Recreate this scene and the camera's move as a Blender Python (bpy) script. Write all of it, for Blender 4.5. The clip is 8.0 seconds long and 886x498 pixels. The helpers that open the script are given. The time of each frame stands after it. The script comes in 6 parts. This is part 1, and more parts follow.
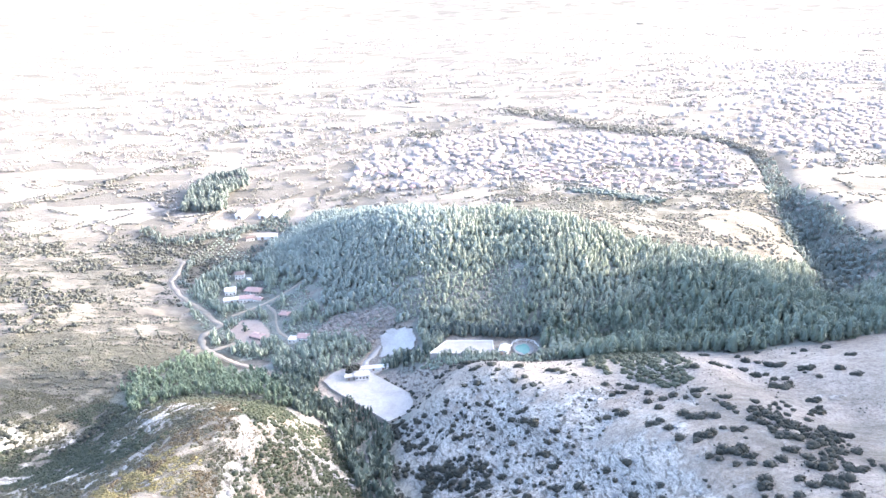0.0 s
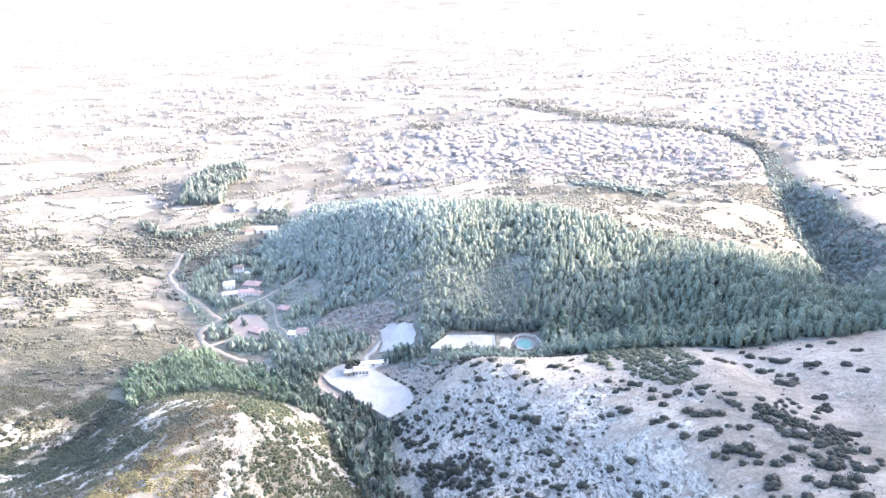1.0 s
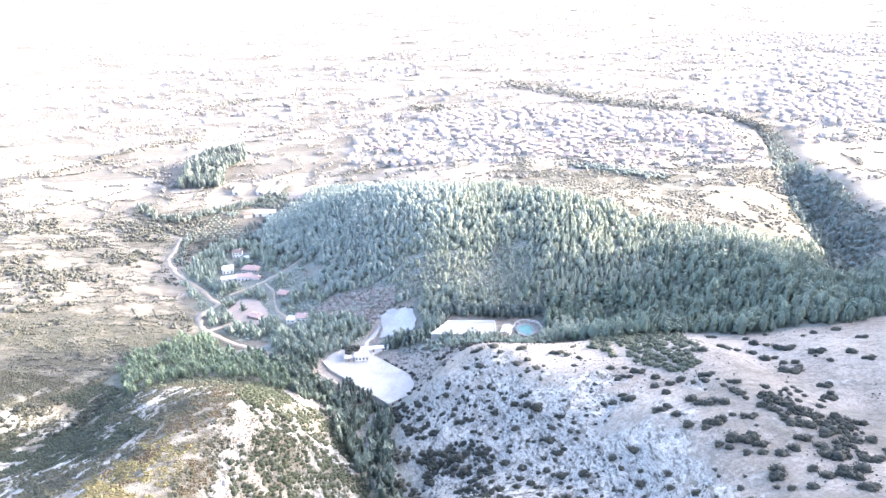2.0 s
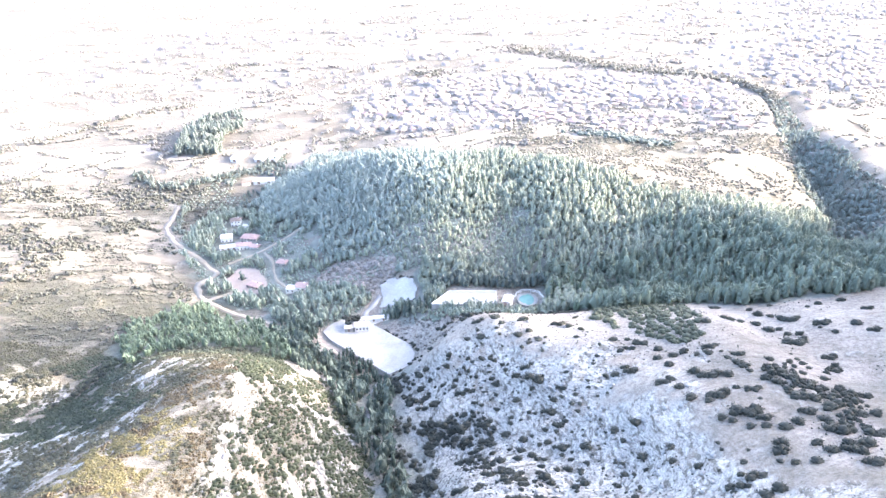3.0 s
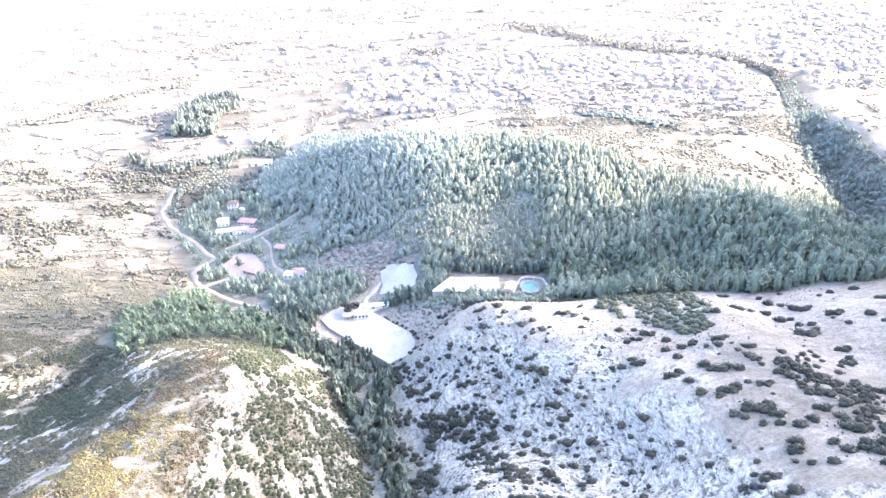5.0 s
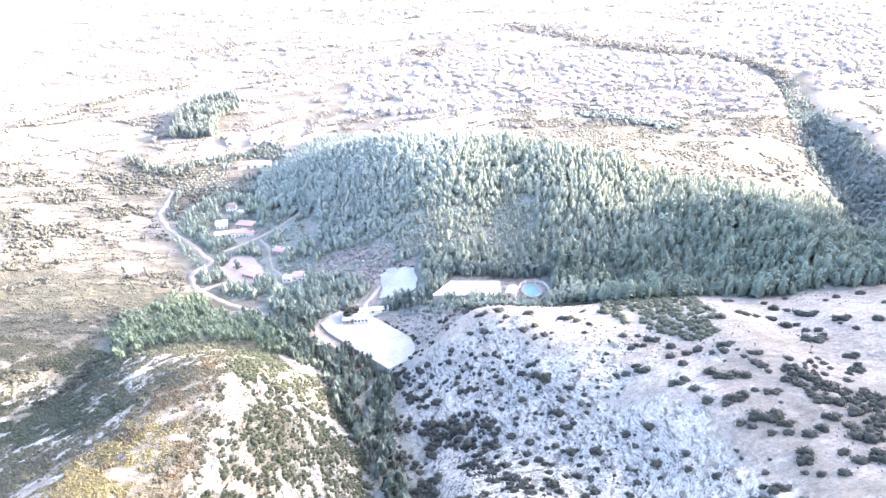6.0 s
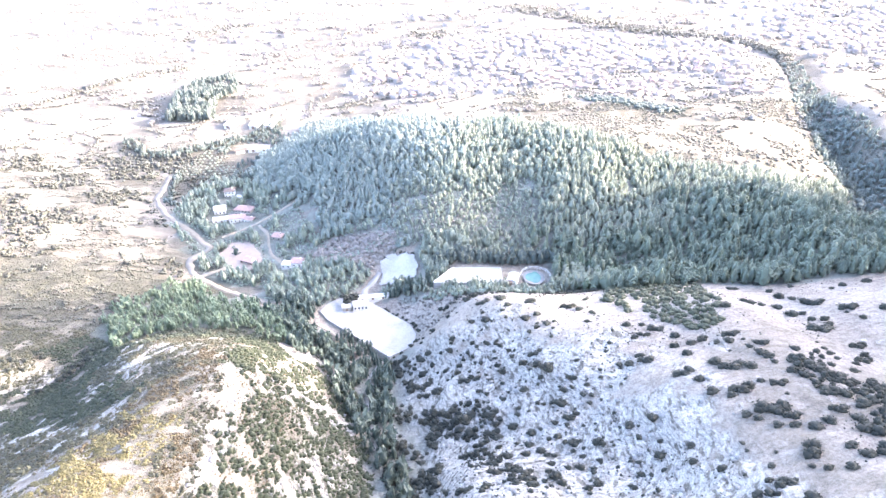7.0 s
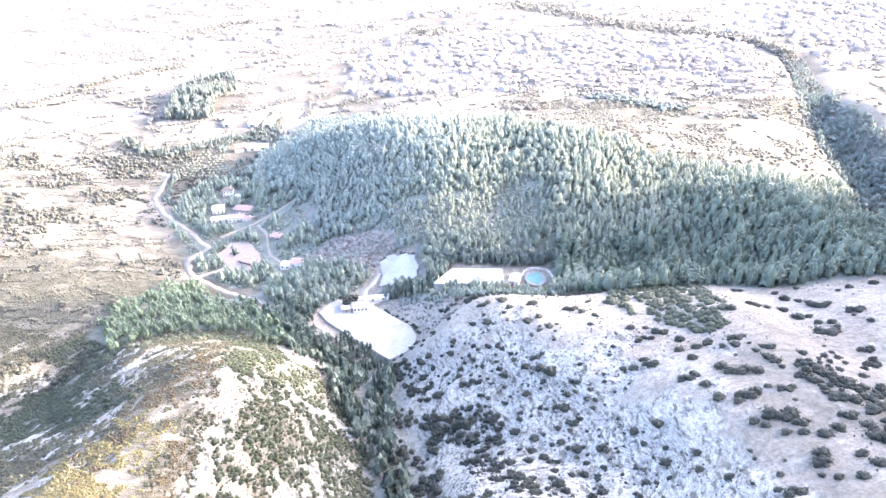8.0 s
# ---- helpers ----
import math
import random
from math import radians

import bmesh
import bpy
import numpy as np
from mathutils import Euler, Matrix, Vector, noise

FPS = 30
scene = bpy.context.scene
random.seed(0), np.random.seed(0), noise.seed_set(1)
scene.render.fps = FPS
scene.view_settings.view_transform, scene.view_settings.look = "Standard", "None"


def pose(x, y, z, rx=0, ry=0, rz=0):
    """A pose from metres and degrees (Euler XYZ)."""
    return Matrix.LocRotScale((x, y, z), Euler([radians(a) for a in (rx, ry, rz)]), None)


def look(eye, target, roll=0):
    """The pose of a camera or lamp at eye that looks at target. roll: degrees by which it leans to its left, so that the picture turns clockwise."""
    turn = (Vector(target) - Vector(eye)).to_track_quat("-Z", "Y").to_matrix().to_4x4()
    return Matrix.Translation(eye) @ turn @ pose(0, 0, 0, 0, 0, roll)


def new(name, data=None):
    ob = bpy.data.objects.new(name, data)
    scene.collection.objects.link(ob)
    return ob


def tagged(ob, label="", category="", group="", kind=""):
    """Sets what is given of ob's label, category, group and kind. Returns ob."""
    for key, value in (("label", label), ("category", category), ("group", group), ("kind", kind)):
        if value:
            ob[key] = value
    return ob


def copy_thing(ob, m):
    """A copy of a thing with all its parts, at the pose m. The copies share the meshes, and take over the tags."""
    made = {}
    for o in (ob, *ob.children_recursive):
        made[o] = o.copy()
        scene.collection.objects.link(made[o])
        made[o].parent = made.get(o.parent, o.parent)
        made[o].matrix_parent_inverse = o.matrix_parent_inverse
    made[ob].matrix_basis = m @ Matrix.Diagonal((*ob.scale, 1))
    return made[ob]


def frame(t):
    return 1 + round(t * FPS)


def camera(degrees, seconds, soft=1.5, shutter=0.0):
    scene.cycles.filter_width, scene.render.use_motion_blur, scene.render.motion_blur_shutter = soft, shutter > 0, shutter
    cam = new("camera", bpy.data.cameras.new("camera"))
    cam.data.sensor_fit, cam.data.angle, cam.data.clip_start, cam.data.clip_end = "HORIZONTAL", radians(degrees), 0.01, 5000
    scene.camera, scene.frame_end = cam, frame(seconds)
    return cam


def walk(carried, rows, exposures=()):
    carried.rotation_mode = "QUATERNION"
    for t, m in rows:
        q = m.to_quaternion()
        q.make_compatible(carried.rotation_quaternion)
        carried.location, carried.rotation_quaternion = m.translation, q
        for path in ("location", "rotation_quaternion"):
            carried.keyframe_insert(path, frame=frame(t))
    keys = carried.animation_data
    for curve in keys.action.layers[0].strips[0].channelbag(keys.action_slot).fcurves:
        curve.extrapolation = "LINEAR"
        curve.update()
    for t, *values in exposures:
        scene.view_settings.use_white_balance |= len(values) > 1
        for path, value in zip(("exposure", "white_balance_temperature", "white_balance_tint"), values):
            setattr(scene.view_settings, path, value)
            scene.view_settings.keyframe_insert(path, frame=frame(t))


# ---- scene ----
EXPOSURE = [(0.0, 3.84, 6650, 10), (2.0, 4.02, 6780, 11), (4.0, 4.2, 6850, 12), (8.0, 4.3, 6900, 15)]
cam = camera(66.62, 8.0, soft=1.5)
PATH = [
    (0.0, pose(-0.00, 0.00, 255.00, 67.57, 0, -0.00)),
    (0.5, pose(-0.30, 2.99, 254.57, 67.46, 0, -0.00)),
    (1.0, pose(-0.52, 6.02, 254.20, 66.88, 0, -0.01)),
    (1.5, pose(-0.62, 8.81, 253.99, 66.29, 0, 0.00)),
    (3.0, pose(-1.03, 18.05, 252.95, 62.52, 0, 0.04)),
    (3.5, pose(-1.20, 21.14, 252.51, 61.10, 0, 0.05)),
    (4.0, pose(-1.27, 24.30, 252.27, 60.72, 0, 0.06)),
    (4.5, pose(-1.48, 27.33, 251.81, 60.75, 0, 0.05)),
    (6.0, pose(-2.03, 36.26, 250.54, 60.80, 0, 0.06)),
    (6.5, pose(-2.25, 39.17, 250.02, 60.44, 0, 0.06)),
    (7.0, pose(-2.44, 42.17, 249.65, 59.38, 0, 0.07)),
    (7.5, pose(-2.64, 45.10, 249.45, 59.12, 0, 0.07)),
    (8.0, pose(-2.96, 48.00, 249.02, 59.13, 0, 0.06)),
]
walk(cam, PATH, EXPOSURE)

# ---------------------------------------------------------------- daylight: a low sun from the right
TO_SUN = Vector((0.95, 0.13, 0.285)).normalized()
world = bpy.data.worlds.new("daylight")
scene.world = world
world.use_nodes = True
sky = world.node_tree.nodes.new("ShaderNodeTexSky")
sky.sky_type, sky.sun_disc = "NISHITA", False
sky.sun_elevation, sky.sun_rotation = math.asin(TO_SUN.z), math.atan2(TO_SUN.x, TO_SUN.y)
sky.air_density, sky.dust_density, sky.altitude = 0.55, 3.5, 300
world.node_tree.links.new(sky.outputs[0], world.node_tree.nodes["Background"].inputs[0])
world.node_tree.nodes["Background"].inputs[1].default_value = 0.15
lamp = bpy.data.lights.new("sun", "SUN")
lamp.energy, lamp.angle, lamp.color = 1.35, radians(1.2), (1.0, 0.915, 0.8)
new("sun", lamp).matrix_world = look(TO_SUN * 2000, (0, 0, 0))

# ---------------------------------------------------------------- materials


def surface(name, rough=0.9, gloss=0.3):
    m = bpy.data.materials.new(name)
    m.use_nodes = True
    b = m.node_tree.nodes["Principled BSDF"]
    b.inputs["Roughness"].default_value, b.inputs["Specular IOR Level"].default_value = rough, gloss
    return m, m.node_tree.nodes, m.node_tree.links, b


def place(nodes, links, scale=1.0, stretch=(1, 1, 1)):
    """World metres, scaled."""
    g, s = nodes.new("ShaderNodeNewGeometry"), nodes.new("ShaderNodeVectorMath")
    s.operation = "MULTIPLY"
    s.inputs[1].default_value = [scale * v for v in stretch]
    links.new(g.outputs["Position"], s.inputs[0])
    return s.outputs[0]


def grain(nodes, links, size, detail=4.0, rough=0.6, stretch=(1, 1, 1)):
    """Noise whose lumps are about size metres, 0 to 1."""
    n = nodes.new("ShaderNodeTexNoise")
    n.inputs["Scale"].default_value, n.inputs["Detail"].default_value, n.inputs["Roughness"].default_value = 1.0, detail, rough
    links.new(place(nodes, links, 1 / size, stretch), n.inputs["Vector"])
    return n.outputs["Fac"]


def ramp(nodes, links, fac, stops):
    r = nodes.new("ShaderNodeValToRGB")
    while len(r.color_ramp.elements) < len(stops):
        r.color_ramp.elements.new(0.5)
    for e, (at, colour) in zip(r.color_ramp.elements, stops):
        e.position, e.color = at, (*colour, 1)
    links.new(fac, r.inputs[0])
    return r.outputs[0]


def mix(nodes, links, fac, a, b, kind="MIX"):
    n = nodes.new("ShaderNodeMix")
    n.data_type, n.blend_type = "RGBA", kind
    for socket, value in ((0, fac), (6, a), (7, b)):
        if isinstance(value, (int, float)):
            n.inputs[socket].default_value = value
        elif isinstance(value, tuple):
            n.inputs[socket].default_value = (*value, 1)
        else:
            links.new(value, n.inputs[socket])
    return n.outputs[2]


def bump(nodes, links, bsdf, fac, depth, strength=1.0):
    n = nodes.new("ShaderNodeBump")
    n.inputs["Strength"].default_value, n.inputs["Distance"].default_value = strength, depth
    links.new(fac, n.inputs["Height"])
    if bsdf.inputs["Normal"].links:
        links.new(bsdf.inputs["Normal"].links[0].from_socket, n.inputs["Normal"])
    links.new(n.outputs[0], bsdf.inputs["Normal"])


def attribute(nodes, name):
    a = nodes.new("ShaderNodeAttribute")
    a.attribute_name = name
    return a.outputs["Fac"]


def plain_mat(name, dark, light, size=3.0, rough=0.85, relief=0.05, spread=0.3):
    """A surface of two tones with coarse and fine grain, and a tone of its own for each object."""
    m, n, k, b = surface(name, rough)
    c = ramp(n, k, grain(n, k, size), [(0.3, dark), (0.7, light)])
    info = n.new("ShaderNodeObjectInfo")
    c = mix(n, k, spread, c, ramp(n, k, info.outputs["Random"], [(0, dark), (1, light)]))
    c = mix(n, k, 0.35, c, ramp(n, k, grain(n, k, size * 0.13), [(0.35, (0.55, 0.55, 0.55)), (0.65, (1, 1, 1))]), "MULTIPLY")
    k.new(c, b.inputs["Base Color"])
    bump(n, k, b, grain(n, k, size * 0.2), relief)
    return m


def leaf_mat(name, dark, light, size=9.0):
    """Foliage: each clump of leaves its own tone, stands of trees a wider one, a little light through the leaves."""
    m, n, k, b = surface(name, 0.6, 0.35)
    g, info = n.new("ShaderNodeNewGeometry"), n.new("ShaderNodeObjectInfo")
    c = ramp(n, k, g.outputs["Random Per Island"], [(0, dark), (1, light)])
    c = mix(n, k, 0.4, c, ramp(n, k, grain(n, k, size, 2), [(0.35, dark), (0.65, light)]))
    c = mix(n, k, 0.3, c, ramp(n, k, info.outputs["Random"], [(0, dark), (1, light)]))
    k.new(c, b.inputs["Base Color"])
    bump(n, k, b, grain(n, k, 0.5, 3), 0.25)
    t, s = n.new("ShaderNodeBsdfTranslucent"), n.new("ShaderNodeMixShader")
    k.new(c, t.inputs[0])
    s.inputs[0].default_value = 0.38
    k.new(b.outputs[0], s.inputs[1])
    k.new(t.outputs[0], s.inputs[2])
    k.new(s.outputs[0], n["Material Output"].inputs[0])
    return m


def ground_mat():
    m, n, k, b = surface("earth", 0.95, 0.15)
    soil = ramp(n, k, grain(n, k, 26, 5), [(0.3, (0.25, 0.215, 0.182)), (0.5, (0.312, 0.275, 0.237)), (0.72, (0.37, 0.332, 0.29))])
    soil = mix(n, k, 0.8, soil, ramp(n, k, grain(n, k, 1.4, 6, 0.75), [(0.36, (0.45, 0.44, 0.43)), (0.5, (0.9, 0.9, 0.9)), (0.66, (1.15, 1.15, 1.15))]), "MULTIPLY")
    soil = mix(n, k, 0.6, soil, ramp(n, k, grain(n, k, 3.0, 6, 0.7, (0.35, 1.0, 3.0)), [(0.38, (0.6, 0.6, 0.6)), (0.5, (1, 1, 1)), (0.62, (1.12, 1.12, 1.12))]), "MULTIPLY")
    turf = ramp(n, k, grain(n, k, 9, 5, 0.65), [(0.3, (0.08, 0.075, 0.062)), (0.5, (0.132, 0.122, 0.103)), (0.7, (0.196, 0.177, 0.141))])
    turf = mix(n, k, 0.7, turf, ramp(n, k, grain(n, k, 1.8, 5, 0.75, (1, 1, 2)), [(0.36, (0.4, 0.4, 0.36)), (0.6, (1.1, 1.1, 1.1))]), "MULTIPLY")
    turf = mix(n, k, 0.75, turf, ramp(n, k, grain(n, k, 3.4, 5, 0.7, (0.28, 1.0, 2.6)), [(0.36, (0.5, 0.51, 0.47)), (0.5, (1, 1, 1)), (0.62, (1.2, 1.2, 1.2))]), "MULTIPLY")
    beds = grain(n, k, 4.5, 7, 0.72, (0.6, 0.9, 2.4))
    ledges = n.new("ShaderNodeTexNoise")
    ledges.noise_type = "RIDGED_MULTIFRACTAL"
    ledges.inputs["Scale"].default_value, ledges.inputs["Detail"].default_value = 1.0, 6.0
    k.new(place(n, k, 1 / 7, (0.8, 1.1, 1.7)), ledges.inputs["Vector"])
    stone = ramp(n, k, beds, [(0.3, (0.25, 0.238, 0.215)), (0.46, (0.315, 0.3, 0.271)), (0.62, (0.385, 0.368, 0.335))])
    stone = mix(n, k, 0.5, stone, ramp(n, k, ledges.outputs["Fac"], [(0.25, (1.15, 1.15, 1.15)), (0.6, (0.8, 0.8, 0.8)), (0.95, (0.42, 0.42, 0.41))]), "MULTIPLY")
    cracks = grain(n, k, 2.6, 4, 0.6, (0.8, 0.45, 1.6))
    stone = mix(n, k, 0.85, stone, ramp(n, k, cracks, [(0.40, (0.34, 0.33, 0.31)), (0.475, (1, 1, 1))]), "MULTIPLY")
    stone = mix(n, k, 0.5, stone, ramp(n, k, grain(n, k, 0.8, 5, 0.7), [(0.36, (0.5, 0.5, 0.5)), (0.6, (1.1, 1.1, 1.1))]), "MULTIPLY")
    strata = grain(n, k, 1.9, 6, 0.7, (0.22, 0.8, 3.2))
    # Dark lines put the shade of thin ledges into the stone's colour.
    stone = mix(n, k, 0.85, stone, ramp(n, k, strata, [(0.36, (0.4, 0.4, 0.4)), (0.47, (0.9, 0.9, 0.9)), (0.6, (1.3, 1.3, 1.3))]), "MULTIPLY")
    litter = ramp(n, k, grain(n, k, 6, 5), [(0.3, (0.135, 0.148, 0.13)), (0.7, (0.235, 0.243, 0.213))])
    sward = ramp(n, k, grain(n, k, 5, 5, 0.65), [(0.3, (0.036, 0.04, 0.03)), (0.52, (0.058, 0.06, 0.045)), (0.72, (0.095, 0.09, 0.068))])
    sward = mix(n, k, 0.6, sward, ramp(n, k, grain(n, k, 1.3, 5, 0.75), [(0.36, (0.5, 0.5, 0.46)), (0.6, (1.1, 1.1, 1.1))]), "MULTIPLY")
    paved = ramp(n, k, grain(n, k, 7, 5, 0.65), [(0.3, (0.165, 0.152, 0.135)), (0.5, (0.215, 0.198, 0.178)), (0.7, (0.27, 0.25, 0.228))])
    cells = n.new("ShaderNodeTexVoronoi")
    cells.inputs["Randomness"].default_value = 0.85
    warp = n.new("ShaderNodeVectorMath")
    warp.operation = "MULTIPLY_ADD"
    wander = n.new("ShaderNodeTexNoise")
    wander.inputs["Scale"].default_value = 1.0
    k.new(place(n, k, 1 / 60), wander.inputs["Vector"])
    k.new(wander.outputs["Color"], warp.inputs[0])
    warp.inputs[1].default_value = (0.25, 0.25, 0.25)
    k.new(place(n, k, 1 / 48, (0.7, 1.3, 0)), warp.inputs[2])
    k.new(warp.outputs[0], cells.inputs["Vector"])
    cells.inputs["Scale"].default_value = 1.0
    split = n.new("ShaderNodeSeparateColor")
    k.new(cells.outputs["Color"], split.inputs[0])
    fields = ramp(n, k, split.outputs[0], [(0, (0.135, 0.125, 0.11)), (0.2, (0.19, 0.174, 0.155)), (0.55, (0.28, 0.256, 0.23)), (0.8, (0.215, 0.197, 0.176)), (1, (0.15, 0.138, 0.122))])
    fields = mix(n, k, 0.6, fields, ramp(n, k, grain(n, k, 3, 5, 0.7, (0.3, 1, 1)), [(0.35, (0.6, 0.58, 0.54)), (0.65, (1.1, 1.1, 1.1))]), "MULTIPLY")
    fields = mix(n, k, 0.3, fields, ramp(n, k, grain(n, k, 130, 5, 0.6, (0.5, 1.3, 1)), [(0.4, (0.66, 0.64, 0.6)), (0.56, (1, 1, 1))]), "MULTIPLY")
    c = mix(n, k, attribute(n, "field"), soil, fields)
    c = mix(n, k, attribute(n, "turf"), c, turf)
    c = mix(n, k, attribute(n, "paved"), c, paved)
    c = mix(n, k, attribute(n, "rock"), c, stone)
    c = mix(n, k, attribute(n, "litter"), c, litter)
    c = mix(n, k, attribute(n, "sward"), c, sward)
    k.new(c, b.inputs["Base Color"])
    bump(n, k, b, ledges.outputs["Fac"], 1.1, 0.9)
    bump(n, k, b, beds, 1.4, 0.8)
    bump(n, k, b, strata, 0.8, 0.8)
    bump(n, k, b, grain(n, k, 1.0, 5, 0.7), 0.5, 0.8)
    return m


EARTH = ground_mat()
OAK = leaf_mat("kermes_oak_leaves", (0.035, 0.04, 0.036), (0.076, 0.08, 0.064))
# Oak leaves lightened as if sunlit, for the brow; also the crest bushes.
GREEN_LIT_OAK = leaf_mat("green_lit_oak_leaves", (0.06, 0.072, 0.052), (0.125, 0.14, 0.095))
SCRUB = leaf_mat("scrub_leaves", (0.052, 0.055, 0.038), (0.115, 0.112, 0.074))
FRESH_SCRUB = leaf_mat("green_scrub_leaves", (0.045, 0.057, 0.034), (0.1, 0.112, 0.066))
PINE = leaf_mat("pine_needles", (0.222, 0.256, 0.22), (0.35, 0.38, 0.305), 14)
# Deeper green needles, with the shade at the hill's foot put in too.
SHADE_PINE = leaf_mat("shade_darkened_pine_needles", (0.112, 0.148, 0.122), (0.24, 0.285, 0.225), 18)
# Pine needles paled and blued, haze put into the colour.
HAZED_PINE = leaf_mat("haze_blue_pine_needles", (0.235, 0.284, 0.266), (0.325, 0.37, 0.335), 14)
SLOPE_GREEN = leaf_mat("olive_green_leaves", (0.088, 0.092, 0.077), (0.15, 0.15, 0.124))
HAMLET_PINE = leaf_mat("green_pine_needles", (0.235, 0.283, 0.245), (0.36, 0.405, 0.335), 14)
# Paler than the grove's needles, haze over the ravine put into the colour.
RAVINE_GREEN = leaf_mat("ravine_leaves", (0.175, 0.212, 0.196), (0.275, 0.308, 0.278), 14)
GREY_PINE = leaf_mat("grey_pine_needles", (0.125, 0.158, 0.148), (0.225, 0.254, 0.226), 14)
# Pine needles with shade put into the colour, for the court row.
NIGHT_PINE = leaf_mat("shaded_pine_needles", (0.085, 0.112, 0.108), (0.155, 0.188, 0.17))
# Far foliage, with the haze put into its leaf colour.
HAZY = leaf_mat("haze_pale_leaves", (0.255, 0.243, 0.222), (0.36, 0.34, 0.315), 30)
DARK_PINE = leaf_mat("cypress_leaves", (0.078, 0.108, 0.098), (0.17, 0.21, 0.174))
FRESH = leaf_mat("young_pine_needles", (0.13, 0.18, 0.132), (0.213, 0.268, 0.19))
OLIVE = leaf_mat("olive_leaves", (0.145, 0.145, 0.126), (0.23, 0.226, 0.196), 30)
# Green scrub leaves, darkened to put the ridge's shade into the colour.
HOLLOW_SCRUB = leaf_mat("shaded_hollow_leaves", (0.03, 0.04, 0.026), (0.07, 0.083, 0.053))
GOLD = leaf_mat("yellow_broom", (0.105, 0.093, 0.048), (0.285, 0.245, 0.115), 3)
DRY = leaf_mat("dry_scrub_leaves", (0.068, 0.053, 0.032), (0.15, 0.118, 0.068), 4)
BRUSH = leaf_mat("grey_brush", (0.12, 0.105, 0.095), (0.22, 0.2, 0.185), 4)
RUST = leaf_mat("rusty_brush", (0.3, 0.27, 0.252), (0.44, 0.402, 0.376), 5)
BARK = plain_mat("bark", (0.10, 0.08, 0.06), (0.22, 0.18, 0.14), 0.6)
LIME = plain_mat("limewash", (0.62, 0.60, 0.565), (0.8, 0.785, 0.755), 2.5, 0.85, 0.02)
TOWN_ROOF = plain_mat("pale_roof", (0.2, 0.168, 0.15), (0.33, 0.286, 0.262), 2.5, 0.85, 0.03, 0.6)
TOWN_WALL = plain_mat("pale_town_render", (0.31, 0.27, 0.24), (0.45, 0.402, 0.365), 2.5, 0.85, 0.02)
CREAM = plain_mat("cream_render", (0.27, 0.25, 0.225), (0.40, 0.375, 0.345), 2.5, 0.85, 0.02)
TILES = plain_mat("terracotta_tiles", (0.29, 0.195, 0.18), (0.4, 0.295, 0.275), 1.2, 0.8, 0.08)
PALE_TILES = plain_mat("faded_tiles", (0.125, 0.09, 0.077), (0.225, 0.175, 0.152), 1.2, 0.8, 0.08)
CONCRETE = plain_mat("concrete", (0.50, 0.49, 0.47), (0.66, 0.65, 0.62), 3.0, 0.9, 0.03)
GRAVEL = plain_mat("white_gravel", (0.3, 0.285, 0.268), (0.45, 0.432, 0.412), 9.0, 0.95, 0.03)
DUST = plain_mat("dirt_road", (0.25, 0.212, 0.168), (0.36, 0.315, 0.26), 4.0, 0.95, 0.04)
PINK_EARTH = plain_mat("reddish_earth", (0.275, 0.222, 0.192), (0.365, 0.305, 0.27), 5.0, 0.95, 0.05)
FIELD_EARTH = plain_mat("bare_field_earth", (0.14, 0.123, 0.1), (0.215, 0.19, 0.157), 6.0, 0.95, 0.05)
STONE = plain_mat("masonry", (0.34, 0.32, 0.29), (0.54, 0.52, 0.48), 1.5, 0.9, 0.1)
BOULDER = plain_mat("limestone", (0.19, 0.185, 0.18), (0.34, 0.335, 0.32), 3.0, 0.95, 0.25)
METAL = plain_mat("galvanised_sheet", (0.52, 0.53, 0.54), (0.68, 0.69, 0.70), 4.0, 0.5, 0.02)
WOOD = plain_mat("brown_timber", (0.16, 0.11, 0.08), (0.28, 0.20, 0.15), 1.0)


def glass_mat():
    m, n, k, b = surface("dark_glazing", 0.12, 0.5)
    k.new(ramp(n, k, grain(n, k, 1.5), [(0.3, (0.02, 0.025, 0.03)), (0.7, (0.05, 0.055, 0.06))]), b.inputs["Base Color"])
    return m


def pool_mat():
    m, n, k, b = surface("pool_water", 0.08, 0.5)
    k.new(ramp(n, k, grain(n, k, 4), [(0.3, (0.07, 0.175, 0.155)), (0.7, (0.12, 0.25, 0.225))]), b.inputs["Base Color"])
    bump(n, k, b, grain(n, k, 0.8), 0.03)
    return m


GLAZING, WATER = glass_mat(), pool_mat()

# ---------------------------------------------------------------- lie of the land
# Crests, feet and valley floors of the landforms: x (right), y (ahead), height.
GORGE = [(-60, -160, 120), (-45, 0, 75), (-38, 130, 32), (-25, 200, 13), (-31, 258, 0), (-30, 290, 1), (-34, 322, -6), (-42, 350, -14)]
TERRACE = [(-82, 403, -14), (-34, 360, -14), (-58, 411, -15), (-22, 385, -14), (-21, 370, -13), (-60, 382, -15), (-41, 452, -6), (6, 420, 4), (34, 424, 4), (60, 426, 2), (6, 432, 5), (34, 435, 5), (-78, 440, -10), (-6, 406, 3), (12, 404, 5), (40, 403, 5), (74, 400, 6), (12, 410, 5), (36, 409, 5)]
BROW = [(16, 378, 18), (30, 370, 24), (45, 366, 27), (60, 366, 27), (80, 366, 28), (100, 366, 31), (40, 345, 34), (62, 342, 36), (22, 350, 28), (41, 332, 36), (154, 321, 53), (5, 366, 15)]
LEFT_CREST = [(-150, -100, 170), (-120, 60, 116), (-104, 150, 84), (-84, 206, 65), (-112, 200, 70), (-92, 238, 61), (-84, 263, 53), (-98, 283, 51), (-98, 312, 30), (-120, 345, 10)]
